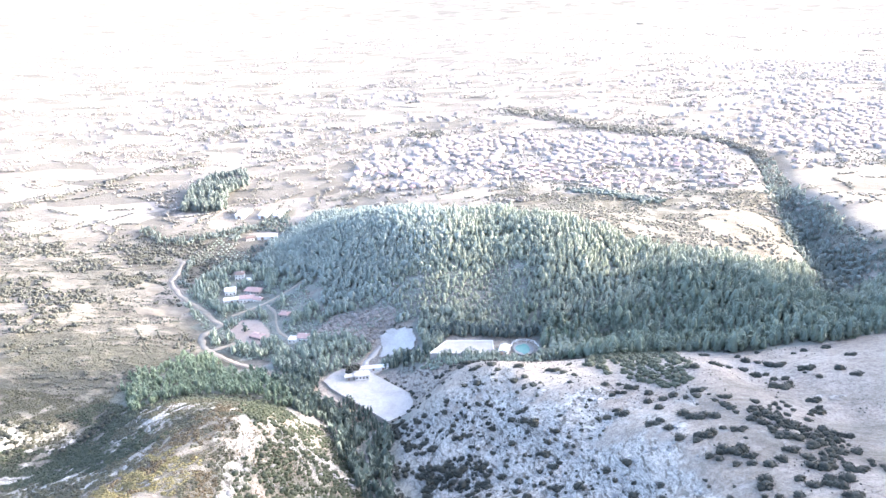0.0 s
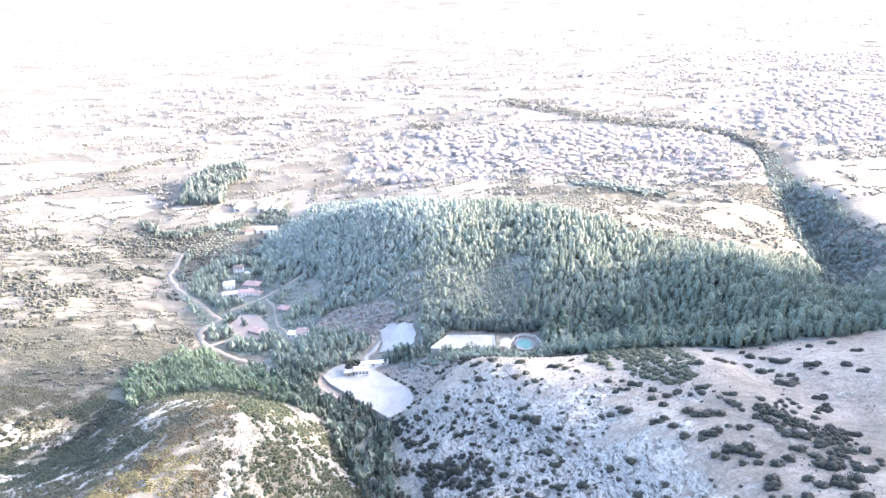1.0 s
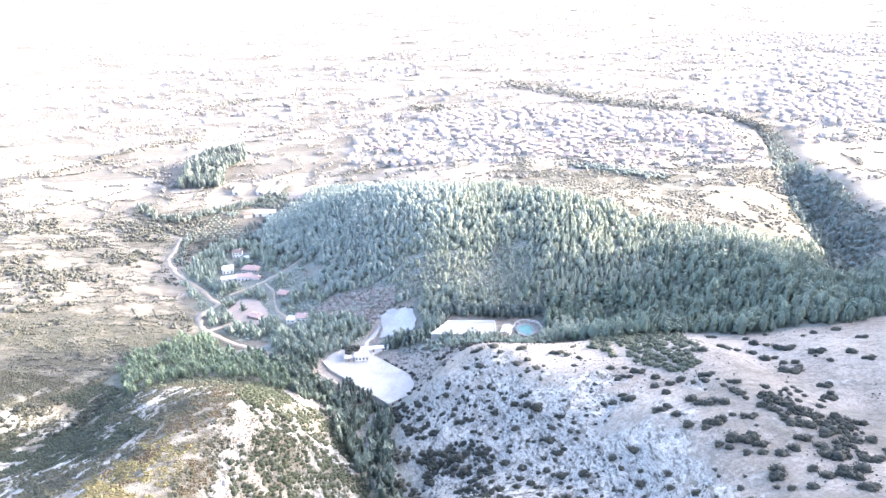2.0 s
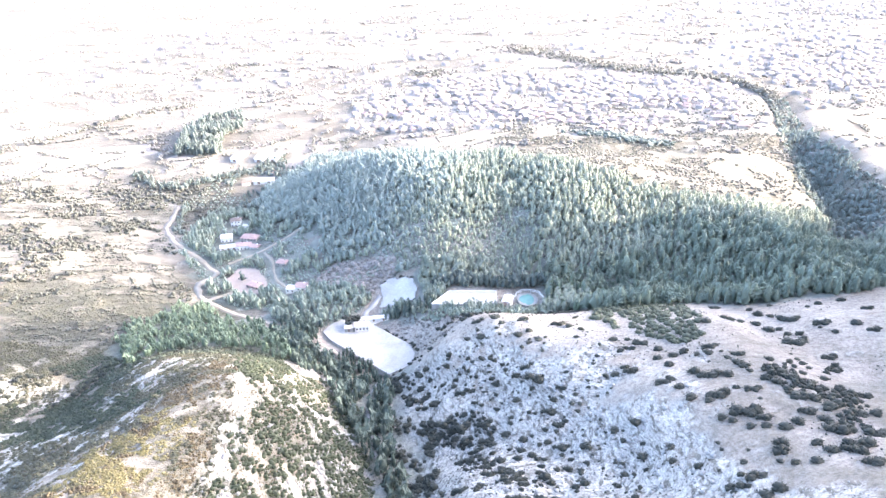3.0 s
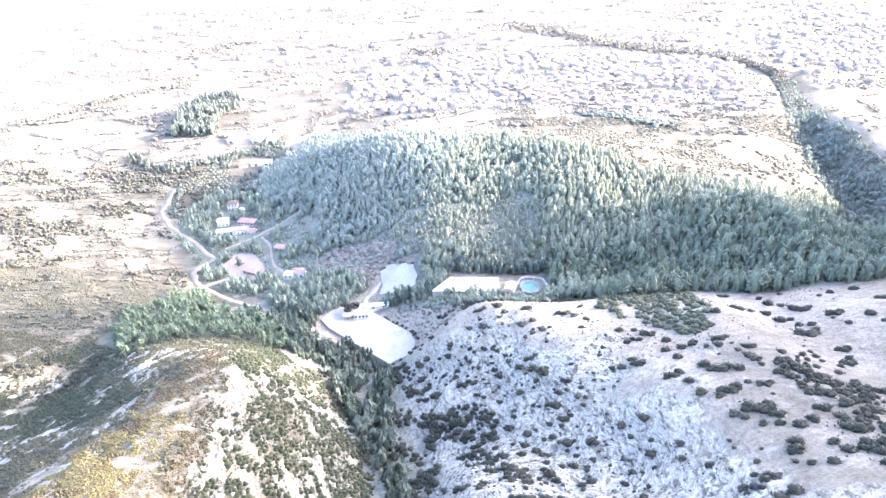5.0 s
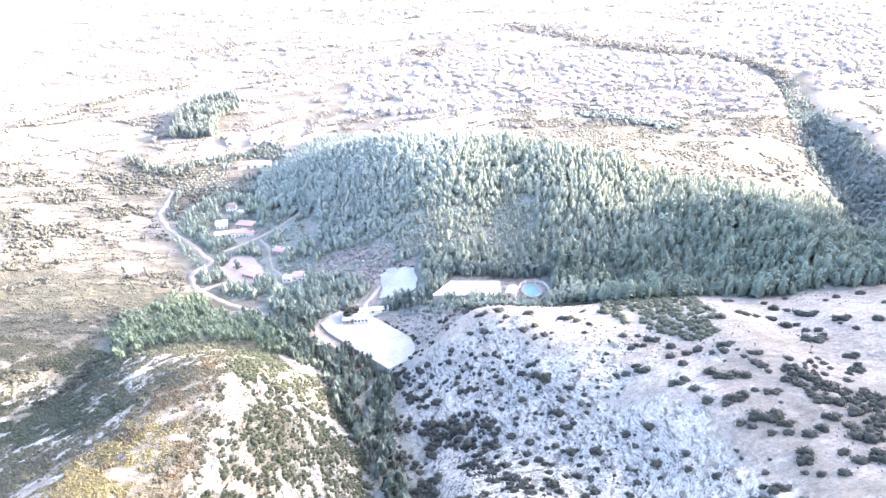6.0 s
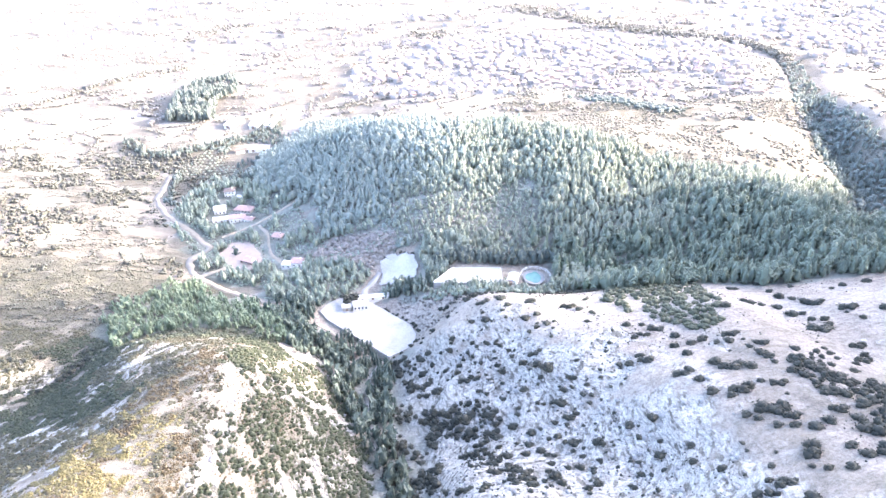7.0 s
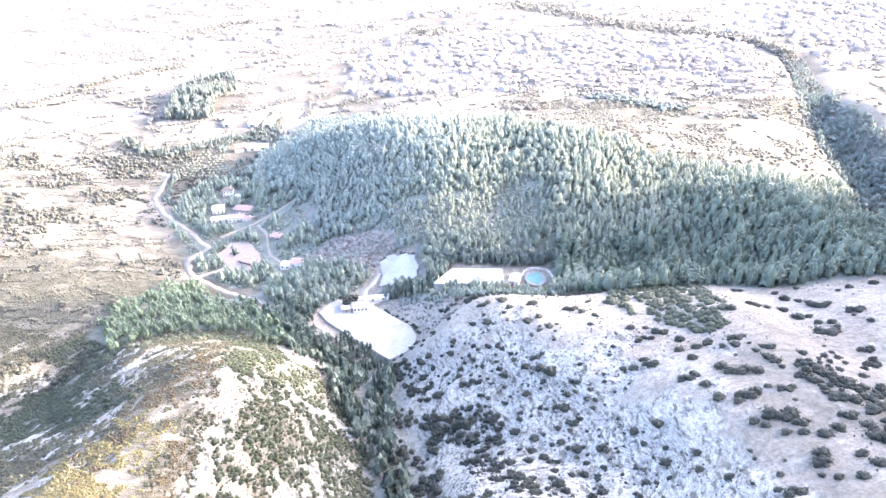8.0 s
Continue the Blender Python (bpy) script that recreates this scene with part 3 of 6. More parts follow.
def build_ground():
    gx = spread((-450, 320), 2.3, (-6500, 6500), 1.07)
    gy = spread((165, 640), 2.3, (-3000, 7000), 1.07)
    x, y = np.meshgrid(gx, gy)
    z = level(x, y)
    n, rows = len(gx), len(gy)
    a = (np.arange(rows - 1)[:, None] * n + np.arange(n - 1)[None]).ravel()
    ob = mesh_object("ground", np.stack([x.ravel(), y.ravel(), z.ravel()], 1), np.stack([a, a + 1, a + n + 1, a + n], 1), EARTH, soft=True)
    xs, ys = x.ravel(), y.ravel()
    blur = (lumps(xs, ys, 11, 9) - 0.5) * 14
    layers = {
        "rock": rocky(xs, ys),
        "litter": woods(xs + blur, ys + blur * 0.7) * 0.9 * (near_line([(-88, 484), (-50, 466)], xs, ys) > 13) + 0.3 * inside(RAVINE_SIDES, xs + blur * 2, ys + blur) + 0.7 * smooth(20, 9, near_line(BROOK, xs - 7, ys) + 0.6 * blur),
        "turf": np.maximum(smooth(0.30, 0.55, 0.5 * lumps(xs, ys, 33, 8) + 0.5 * lumps(xs, ys, 12, 10) + 0.22 * smooth(-150, -190, xs)) * smooth(-84, -100, xs) * (1 - 0.3 * inside(CREST, xs + blur, ys + blur)) * (0.8 + 0.15 * smooth(330, 370, ys) - 0.5 * smooth(440, 520, ys)), (0.35 + 0.65 * smooth(0.36, 0.58, lumps(0.86 * xs - 0.5 * ys, 0.4 * (0.5 * xs + 0.86 * ys), 5, 121))) * inside(BROWN_CREST, xs + blur * 0.6, ys) + (0.85 - 0.7 * smooth(430, 530, ys)) * (0.4 + 0.75 * smooth(0.36, 0.6, 0.6 * lumps(xs + 0.3 * ys, 2 * ys, 28, 137) + 0.4 * lumps(xs, 2 * ys, 9, 138))) * smooth(-120, -160, xs) * smooth(340, 380, ys)) * (1 - smooth(640, 780, ys)) + 0.85 * smooth(0.36, 0.52, 0.6 * lumps(xs, ys, 30, 39) + 0.4 * lumps(xs, 1.6 * ys, 11, 98)) * smooth(40, 90, xs) * smooth(520, 545, ys) * (1 - smooth(760, 860, ys)) * (1 - smooth(400, 440, xs)) + 0.55 * smooth(0.15, 0.6, lumps(xs, ys, 18, 102)) * smooth(60, 150, xs) * (1 - smooth(250, 330, ys)),
        # In the olive yard the sward darkens the ground for the hill's shade.
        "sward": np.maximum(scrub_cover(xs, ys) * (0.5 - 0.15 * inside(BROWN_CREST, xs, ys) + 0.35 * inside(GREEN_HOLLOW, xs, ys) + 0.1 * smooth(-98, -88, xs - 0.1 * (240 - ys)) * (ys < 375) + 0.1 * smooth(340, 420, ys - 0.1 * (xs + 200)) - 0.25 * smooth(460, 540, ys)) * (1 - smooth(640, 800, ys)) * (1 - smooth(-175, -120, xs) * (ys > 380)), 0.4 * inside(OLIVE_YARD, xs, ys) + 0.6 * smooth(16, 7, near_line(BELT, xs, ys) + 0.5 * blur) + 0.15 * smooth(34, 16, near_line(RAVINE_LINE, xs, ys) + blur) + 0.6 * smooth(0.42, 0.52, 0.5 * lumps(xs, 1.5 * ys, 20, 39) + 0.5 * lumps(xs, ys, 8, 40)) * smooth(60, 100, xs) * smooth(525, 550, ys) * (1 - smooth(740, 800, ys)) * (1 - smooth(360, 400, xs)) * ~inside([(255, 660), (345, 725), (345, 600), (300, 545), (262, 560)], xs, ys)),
        "paved": inside(TOWN, xs + blur, ys + blur) * 1.0 + 0.8 * inside(EAST_TOWN, xs + blur, ys + blur),
        "field": smooth(600, 740, ys + 0.25 * np.abs(xs - 60) + blur) * (woods(xs, ys) == 0),
    }
    for key, values in layers.items():
        ob.data.attributes.new(key, "FLOAT", "POINT").data.foreach_set("value", np.clip(values, 0, 1).astype(np.float32))
    return tagged(ob, "pale dry limestone hills, valley and farmed plain", "ground", kind="structure")


build_ground()


def ribbon(name, line, width, material, label, category, lift=0.15, kind="structure", rough=0.3):
    """A road of its own thickness laid along the land."""
    p = [Vector(q) for q in line]
    pts = []
    for i in range(len(p) - 1):
        a, b, c, d = p[max(i - 1, 0)], p[i], p[i + 1], p[min(i + 2, len(p) - 1)]
        for t in np.linspace(0, 1, 13)[:-1]:
            pts.append(0.5 * ((2 * b) + (c - a) * t + (2 * a - 5 * b + 4 * c - d) * t**2 + (3 * b - a - 3 * c + d) * t**3))
    pts = np.array([tuple(q) for q in pts + [p[-1]]])
    way = np.gradient(pts, axis=0)
    side = np.stack([-way[:, 1], way[:, 0]], 1) / np.linalg.norm(way, axis=1)[:, None]
    verts = []
    swell = [width * (1 - rough + 2 * rough * lumps(pts[:, 0] + shift, pts[:, 1], 6, 2))[:, None] / 2 for shift in (0, 50)]
    left, right = pts + side * swell[0], pts - side * swell[1]
    mid = level(pts[:, 0], pts[:, 1])
    for edge in (left, right):
        top = np.maximum(level(edge[:, 0], edge[:, 1]), mid - 0.3) + lift
        verts += [np.c_[edge, top], np.c_[edge, top - 0.9]]
    n = len(pts)
    i = np.arange(n - 1)
    quads = [np.stack([i, i + 2 * n, i + 2 * n + 1, i + 1], 1), np.stack([i, i + 1, i + n + 1, i + n], 1), np.stack([i + 2 * n, i + 3 * n, i + 3 * n + 1, i + 2 * n + 1], 1)]
    return tagged(mesh_object(name, np.concatenate(verts), np.concatenate(quads), material), label, category, kind=kind)


def slab(name, outline, top, depth, material, parent=None, tilt=(0, 0)):
    """A flat-topped platform with walled sides."""
    bm = bmesh.new()
    cx, cy = np.mean(outline, axis=0)
    up = [bm.verts.new((x, y, top + tilt[0] * (x - cx) + tilt[1] * (y - cy))) for x, y in outline]
    down = [bm.verts.new((v.co.x, v.co.y, v.co.z - depth)) for v in up]
    bm.faces.new(up)
    for i in range(len(up)):
        j = (i + 1) % len(up)
        bm.faces.new((up[i], down[i], down[j], up[j]))
    bmesh.ops.recalc_face_normals(bm, faces=bm.faces[:])
    return part(name, bm, material, parent)


def patch(name, outline, material, label, category, lift=0.3, step=0.9):
    """A worn, bare surface that follows the ground inside an outline."""
    (x0, y0), (x1, y1) = np.min(outline, axis=0) - 2, np.max(outline, axis=0) + 2
    gx, gy = np.arange(x0, x1 + step, step), np.arange(y0, y1 + step, step)
    x, y = np.meshgrid(gx, gy)
    n = len(gx)
    wob, sway = [(lumps(x, y, 5, seed) - 0.5) * 2 + (lumps(x, y, 1.8, seed + 1) - 0.5) * 1.2 for seed in (71, 73)]
    ok = inside(outline, x + wob, y + sway).ravel()
    a = (np.arange(len(gy) - 1)[:, None] * n + np.arange(n - 1)[None]).ravel()
    quads = np.stack([a, a + 1, a + n + 1, a + n], 1)
    quads = quads[ok[quads].sum(1) >= 3]
    z = np.max([level(x + a, y + b) for a in (-1.4, 0, 1.4) for b in (-1.4, 0, 1.4)], axis=0) + lift
    return tagged(mesh_object(name, np.stack([x.ravel(), y.ravel(), z.ravel()], 1), quads, material, soft=True), label, category, kind="structure")


def part(name, bm, material, parent=None, label=""):
    me = bpy.data.meshes.new(name)
    bm.to_mesh(me)
    bm.free()
    me.materials.append(material)
    ob = new(name, me)
    ob.parent = parent
    return tagged(ob, label) if label else ob


ribbon("dirt_road", ROADSIDE, 5.0, DUST, "pale winding dirt road along the valley", "road", rough=0.5)
ribbon("footpath", FOOTPATH, 3.4, DUST, "pale straight path climbing to the wood", "path", rough=0.6)
ribbon("lane", LANE, 2.3, DUST, "narrow pale lane to a small house", "road", rough=0.5)
ribbon("yard_lane", YARD_LANE, 4.0, DUST, "short dusty drive to a yard", "road", rough=0.5)
ribbon("track", TRACK, 4.2, GRAVEL, "white gravel track down to the yard", "road", rough=0.5)
ribbon("hill_track", HILL_TRACK, 2.8, DUST, "pale track from the plain to the hamlet", "road", rough=0.5)
ribbon("yard_path", YARD_PATH, 2.6, DUST, "pale path below the wall of the gravel yard", "path", rough=0.5)
for outline in TERRACE_FIELDS:
    patch("bare_field", outline, FIELD_EARTH, "pale bare terrace beside the dirt road", "field", 0.12, 1.2)
ribbon("brook_bed", BROOK[:6], 1.5, BOULDER, "white stony bed of a brook in the gorge", "stream bed", 0.1)

# ---------------------------------------------------------------- plants: lobes of foliage with tufts of leaves round them
RNG = np.random.default_rng(7)
PHI = (1 + 5**0.5) / 2
ICO = np.array([(-1, PHI, 0), (1, PHI, 0), (-1, -PHI, 0), (1, -PHI, 0), (0, -1, PHI), (0, 1, PHI), (0, -1, -PHI), (0, 1, -PHI), (PHI, 0, -1), (PHI, 0, 1), (-PHI, 0, -1), (-PHI, 0, 1)]) / 1.902
ICO_FACES = np.array([(0, 11, 5), (0, 5, 1), (0, 1, 7), (0, 7, 10), (0, 10, 11), (1, 5, 9), (5, 11, 4), (11, 10, 2), (10, 7, 6), (7, 1, 8),
                      (3, 9, 4), (3, 4, 2), (3, 2, 6), (3, 6, 8), (3, 8, 9), (4, 9, 5), (2, 4, 11), (6, 2, 10), (8, 6, 7), (9, 8, 1)])


def foliage(lobes, tufts, leaf):
    """Lobes (x, y, z, radius, squash) of uneven foliage, each with a ring of loose leaf tufts."""
    verts, faces, at = [], [], 0
    for x, y, z, r, squash in lobes:
        spin = Euler(RNG.uniform(0, 6.28, 3)).to_matrix()
        v = ICO @ np.array(spin).T * r * RNG.uniform(0.72, 1.22, (12, 1))
        v[:, 2] *= squash
        verts.append(v + (x, y, z))
        faces.append(ICO_FACES + at)
        at += 12
        d = RNG.normal(size=(tufts, 3))
        d[:, 2] = np.abs(d[:, 2]) * 0.8 - 0.15
        d /= np.linalg.norm(d, axis=1)[:, None]
        c = d * r * RNG.uniform(0.9, 1.2, (tufts, 1)) * (1, 1, squash) + (x, y, z)
        tri = c[:, None] + RNG.normal(size=(tufts, 3, 3)) * leaf * r
        verts.append(tri.reshape(-1, 3))
        faces.append(np.arange(tufts * 3).reshape(-1, 3) + at)
        at += tufts * 3
    return np.concatenate(verts), np.concatenate(faces)


def shrub_crown(n, tufts=14):
    """A low cushion about 1 m across and 0.7 m high, of n lobes."""
    a = RNG.uniform(0, 6.28) + np.arange(n) * 2.4
    d = 0.30 * np.sqrt(np.arange(n) / max(n - 1, 1)) * RNG.uniform(0.7, 1.15, n)
    r = 0.27 * RNG.uniform(0.75, 1.2, n) * (1.1 - 0.5 * d)
    z = 0.30 - 0.35 * d + RNG.uniform(-0.04, 0.05, n)
    return foliage(np.stack([d * np.cos(a), d * np.sin(a), z, r, RNG.uniform(0.75, 1.0, n)], 1), tufts, 0.26)


def tree_crown(n, slim, low, tufts=4):
    """A crown 1 m high from low upwards; slim: its half width; narrower towards its tip."""
    u = np.sort(RNG.uniform(0, 1, n)) ** 0.9
    reach = slim * np.sqrt(np.clip(1 - u, 0.02, 1)) * (0.55 + 0.45 * np.sin(np.clip(u * 3.5, 0, 1.57)))
    a = np.arange(n) * 2.4 + RNG.uniform(0, 1, n)
    d = reach * RNG.uniform(0.35, 0.8, n)
    r = np.clip(reach * 0.6, slim * 0.22, None) * RNG.uniform(0.8, 1.2, n)
    return foliage(np.stack([d * np.cos(a), d * np.sin(a), low + (1 - low) * u * 0.93, r, RNG.uniform(0.7, 1.15, n)], 1), tufts, 0.28)


def fine_ball():
    """A sphere of 80 triangles."""
    v, f, seen = [tuple(p) for p in ICO], [], {}
    for tri in ICO_FACES:
        mid = []
        for a, b in ((0, 1), (1, 2), (2, 0)):
            key = (min(tri[a], tri[b]), max(tri[a], tri[b]))
            if key not in seen:
                m = (ICO[key[0]] + ICO[key[1]]) / 2
                seen[key] = len(v)
                v.append(tuple(m / np.linalg.norm(m)))
            mid.append(seen[key])
        f += [(tri[0], mid[0], mid[2]), (tri[1], mid[1], mid[0]), (tri[2], mid[2], mid[1]), tuple(mid)]
    return np.array(v), np.array(f)


BALL, BALL_FACES = fine_ball()


def spire_crown(slim, low, tip=0.5, tufts=10, leaf=1.0):
    """A conifer's crown in one piece, 1 m high: ragged, widest low down, narrowing to a tip."""
    u = (BALL[:, 2] + 1) / 2
    wide = slim * 0.85 * (1 - tip * u) * RNG.uniform(0.6, 1.4, len(u))
    v = np.stack([BALL[:, 0] * wide, BALL[:, 1] * wide, low + (1 - low) * np.clip(u + RNG.normal(0, 0.04, len(u)), 0, 1.08)], 1)
    a, h = RNG.uniform(0, 6.28, tufts), RNG.uniform(0.08, 0.95, tufts)
    r = slim * (1 - tip * h) * 2 * np.sqrt(h * (1 - h)) * RNG.uniform(0.9, 1.25, tufts)
    c = np.stack([r * np.cos(a), r * np.sin(a), low + (1 - low) * h], 1)
    tri = c[:, None] + RNG.normal(size=(tufts, 3, 3)) * slim * leaf * (0.4, 0.4, 0.6)
    return np.concatenate([v, tri.reshape(-1, 3)]), np.concatenate([BALL_FACES, np.arange(tufts * 3).reshape(-1, 3) + len(v)])


def round_crown(n, tufts=8):
    """A round, gappy crown on a bole: 1 m high in all."""
    d = RNG.normal(size=(n, 3))
    d /= np.linalg.norm(d, axis=1)[:, None]
    c = d * RNG.uniform(0.12, 0.28, (n, 1)) * (1.25, 1.25, 0.9) + (0, 0, 0.62)
    return foliage(np.c_[c, RNG.uniform(0.12, 0.2, n), RNG.uniform(0.75, 1.0, n)], tufts, 0.3)


def limb(points, radii, sides=6):
    verts, faces = [], []
    for (x, y, z), r in zip(points, radii):
        a = np.arange(sides) * 6.2832 / sides
        verts.append(np.stack([x + r * np.cos(a), y + r * np.sin(a), np.full(sides, z)], 1))
    for s in range(len(points) - 1):
        i = np.arange(sides)
        j = (i + 1) % sides
        faces.append(np.stack([i, j, j + sides, i + sides], 1) + s * sides)
    return np.concatenate(verts), np.concatenate(faces)


def joined(pieces):
    verts, faces, at = [], [], 0
    for v, f in pieces:
        verts.append(v)
        faces.append(f + at)
        at += len(v)
    return np.concatenate(verts), np.concatenate(faces)


def bole(tall, thick, limbs=3):
    out = [limb([(0, 0, -0.1), (0.01, 0, 0.3 * tall), (0.0, 0.015, tall)], [thick, thick * 0.75, thick * 0.25])]
    for i in range(limbs):
        a, z = 2.1 * i + 0.4, tall * (0.45 + 0.15 * i)
        out.append(limb([(0, 0, z), (0.09 * math.cos(a), 0.09 * math.sin(a), z + 0.06), (0.17 * math.cos(a), 0.17 * math.sin(a), z + 0.14)], [thick * 0.4, thick * 0.3, thick * 0.1], 5))
    return joined(out)


def set_out(kinds, n, spot, turn, scale):
    """The n-th plant of a group: the first of each kind is the kind itself, the others are its copies."""
    ob = kinds[n % len(kinds)]
    if n < len(kinds):
        ob.matrix_basis = Matrix.Translation(spot) @ Matrix.Rotation(turn, 4, "Z") @ Matrix.Diagonal((*scale, 1))
        return ob
    own = [a / b for a, b in zip(scale, ob.scale)]
    return copy_thing(ob, Matrix.Translation(spot) @ Matrix.Rotation(turn, 4, "Z") @ Matrix.Diagonal((*own, 1)))


def plant(name, crown, stem, leaves, crown_name, stem_name, label, category, group):
    """A plant 1 m high, with its stem and its crown as parts."""
    base = tagged(new(name), label, category, group)
    mesh_object(stem_name, *stem, BARK, base)
    mesh_object(crown_name, *crown, leaves, base)
    return base


def stamp(kinds, x, y, size, wide=None, sink=0.0):
    """Many plants in one mesh: kinds are crowns, each turned and scaled at its place."""
    x, y, size = (np.asarray(v, float) for v in (x, y, size))
    wide = size if wide is None else np.asarray(wide, float)
    z, which, spin = level(x, y) - sink, RNG.integers(0, len(kinds), len(x)), RNG.uniform(0, 6.28, len(x))
    verts, faces, at = [], [], 0
    for k, (v, f) in enumerate(kinds):
        pick = np.flatnonzero(which == k)
        if not len(pick):
            continue
        c, s = np.cos(spin[pick])[:, None], np.sin(spin[pick])[:, None]
        w = wide[pick][:, None]
        out = np.stack([(v[:, 0] * c - v[:, 1] * s) * w + x[pick][:, None], (v[:, 0] * s + v[:, 1] * c) * w + y[pick][:, None], v[:, 2] * size[pick][:, None] + z[pick][:, None]], -1)
        verts.append(out.reshape(-1, 3))
        faces.append((f[None] + (np.arange(len(pick)) * len(v))[:, None, None]).reshape(-1, 3) + at)
        at += len(pick) * len(v)
    return np.concatenate(verts), np.concatenate(faces)


def stand(name, kinds, x, y, size, leaves, label, category, wide=None, sink=0.0):
    return tagged(mesh_object(name, *stamp(kinds, x, y, size, wide, sink), leaves), label, category, kind="stuff")


def jittered(box, step, loose=0.42):
    """Places on a loosened grid over the box x0, y0, x1, y1."""
    x, y = np.meshgrid(np.arange(box[0], box[2], step), np.arange(box[1], box[3], step))
    x = x + RNG.uniform(-loose, loose, x.shape) * step + (np.arange(x.shape[0])[:, None] % 2) * step / 2
    y = y + RNG.uniform(-loose, loose, y.shape) * step
    return x.ravel(), y.ravel()


def pick(keep, *arrays):
    return [a[keep] for a in arrays]


def free_of_ways(x, y, margin=0.0):
    """Not on a road, a yard, a court or a house plot, nor close before a path or plot, where it would hide it from the
    camera.
    """
    ok = near_line(ROADSIDE, x, y) > 4.5 + margin
    for line in (FOOTPATH, LANE, YARD_LANE, TRACK, YARD_PATH):
        ok &= (near_line(line, x, y) > 2.8 + margin) & (near_line(line, x, y + 5) > 3.5 + margin)
    for outline in (PAD, CLEARING, COURT, YARD, *TERRACE_FIELDS[:2]):
        ok &= ~inside(outline, x, y)
    for px, py, r in PLOTS:
        ok &= (np.hypot(x - px, y - py) > r + margin) & (np.hypot(x - px, y + 6 - py) > 0.9 * r)
    return ok


# House plots that no tree stands on: x, y, radius.
PLOTS = [(-202, 610, 12), (-203, 580, 10), (-181, 574, 12), (-181, 560, 11), (-171, 556, 8), (-196, 562, 11), (-137, 517, 9), (-155, 484, 8), (-116, 473, 10), (57, 420, 12), (45, 417, 8), (-212, 724, 24)]

SHRUBS = [shrub_crown(n) for n in (5, 6, 7, 7, 8, 9)]
SMALL = [shrub_crown(n, 4) for n in (2, 3, 2, 3)]
TINY = [shrub_crown(n, 3) for n in (1, 2, 1, 2)]
CARPET = [foliage(np.array([(0.18 * math.cos(a), 0.18 * math.sin(a), 0.16, 0.24, 0.6), (0.2 * math.cos(a + 2.2), 0.2 * math.sin(a + 2.2), 0.14, 0.2, 0.7)]), 7, 0.5) for a in (0.3, 1.4, 2.9, 4.4)]
LUMPY = [shrub_crown(n, 6) for n in (4, 5, 4)]
PINES = [spire_crown(s, 0.12, 0.45, 16) for s in (0.24, 0.27, 0.29, 0.25)] + [tree_crown(7, 0.22, 0.18, 4)]
SPARE = [spire_crown(s, 0.1, t, 32, 0.7) for s, t in ((0.21, 0.6), (0.24, 0.5), (0.19, 0.7), (0.25, 0.55), (0.22, 0.65), (0.27, 0.4))]
TALL = [spire_crown(s, 0.06, t, 60, 0.55) for s, t in ((0.2, 0.62), (0.24, 0.5), (0.17, 0.7), (0.26, 0.45), (0.22, 0.58))] + [tree_crown(11, 0.25, 0.12, 5)]
POINTED = [spire_crown(s, 0.04, 0.72, 18) for s in (0.17, 0.2, 0.15)]
ROUND = [round_crown(n) for n in (10, 12, 14)]
FAR_CROWN = [round_crown(2, 2), shrub_crown(2, 1), shrub_crown(1, 3)]
HEDGE = [shrub_crown(1, 2), shrub_crown(1, 1)]

# Single bushes on the right hillside: x, y, width.
SHRUBS_A = [(111, 186, 5.4), (116, 188, 5.5), (103, 192, 2.2), (108, 193, 2.7), (151, 194, 7.0), (106, 194, 3.8), (103, 195, 4.0), (110, 196, 4.3), (114, 197, 6.2), (134, 199, 4.6), (108, 199, 2.7), (127, 200, 3.4), (151, 201, 4.7), (25, 202, 5.7), (123, 202, 2.5), (34, 203, 4.8), (64, 204, 3.5), (149, 204, 7.2), (142, 204, 5.3), (73, 204, 3.1), (103, 205, 1.6), (73, 205, 3.2), (156, 206, 6.1), (112, 206, 2.8), (37, 207, 4.8), (54, 207, 4.3), (126, 208, 5.9), (43, 208, 3.5), (30, 208, 6.3), (150, 208, 4.8), (140, 210, 4.3), (98, 211, 4.4)]
SHRUBS_B = [(128, 212, 5.3), (116, 212, 1.4), (10, 212, 3.0), (164, 213, 8.8), (53, 214, 2.0), (108, 216, 1.7), (152, 217, 9.9), (2, 217, 4.5), (69, 217, 2.2), (91, 219, 3.1), (108, 220, 2.2), (57, 220, 4.1), (82, 221, 2.4), (32, 221, 5.1), (44, 222, 3.5), (26, 222, 3.0), (74, 222, 3.1), (134, 222, 5.5), (15, 223, 4.1), (74, 223, 2.9), (140, 224, 4.5), (6, 224, 6.7), (128, 224, 3.9), (24, 225, 3.1), (162, 225, 3.1), (122, 225, 3.4), (151, 225, 5.1), (30, 225, 6.2), (42, 226, 5.0), (93, 227, 3.4), (-1, 228, 4.2), (82, 228, 4.6)]
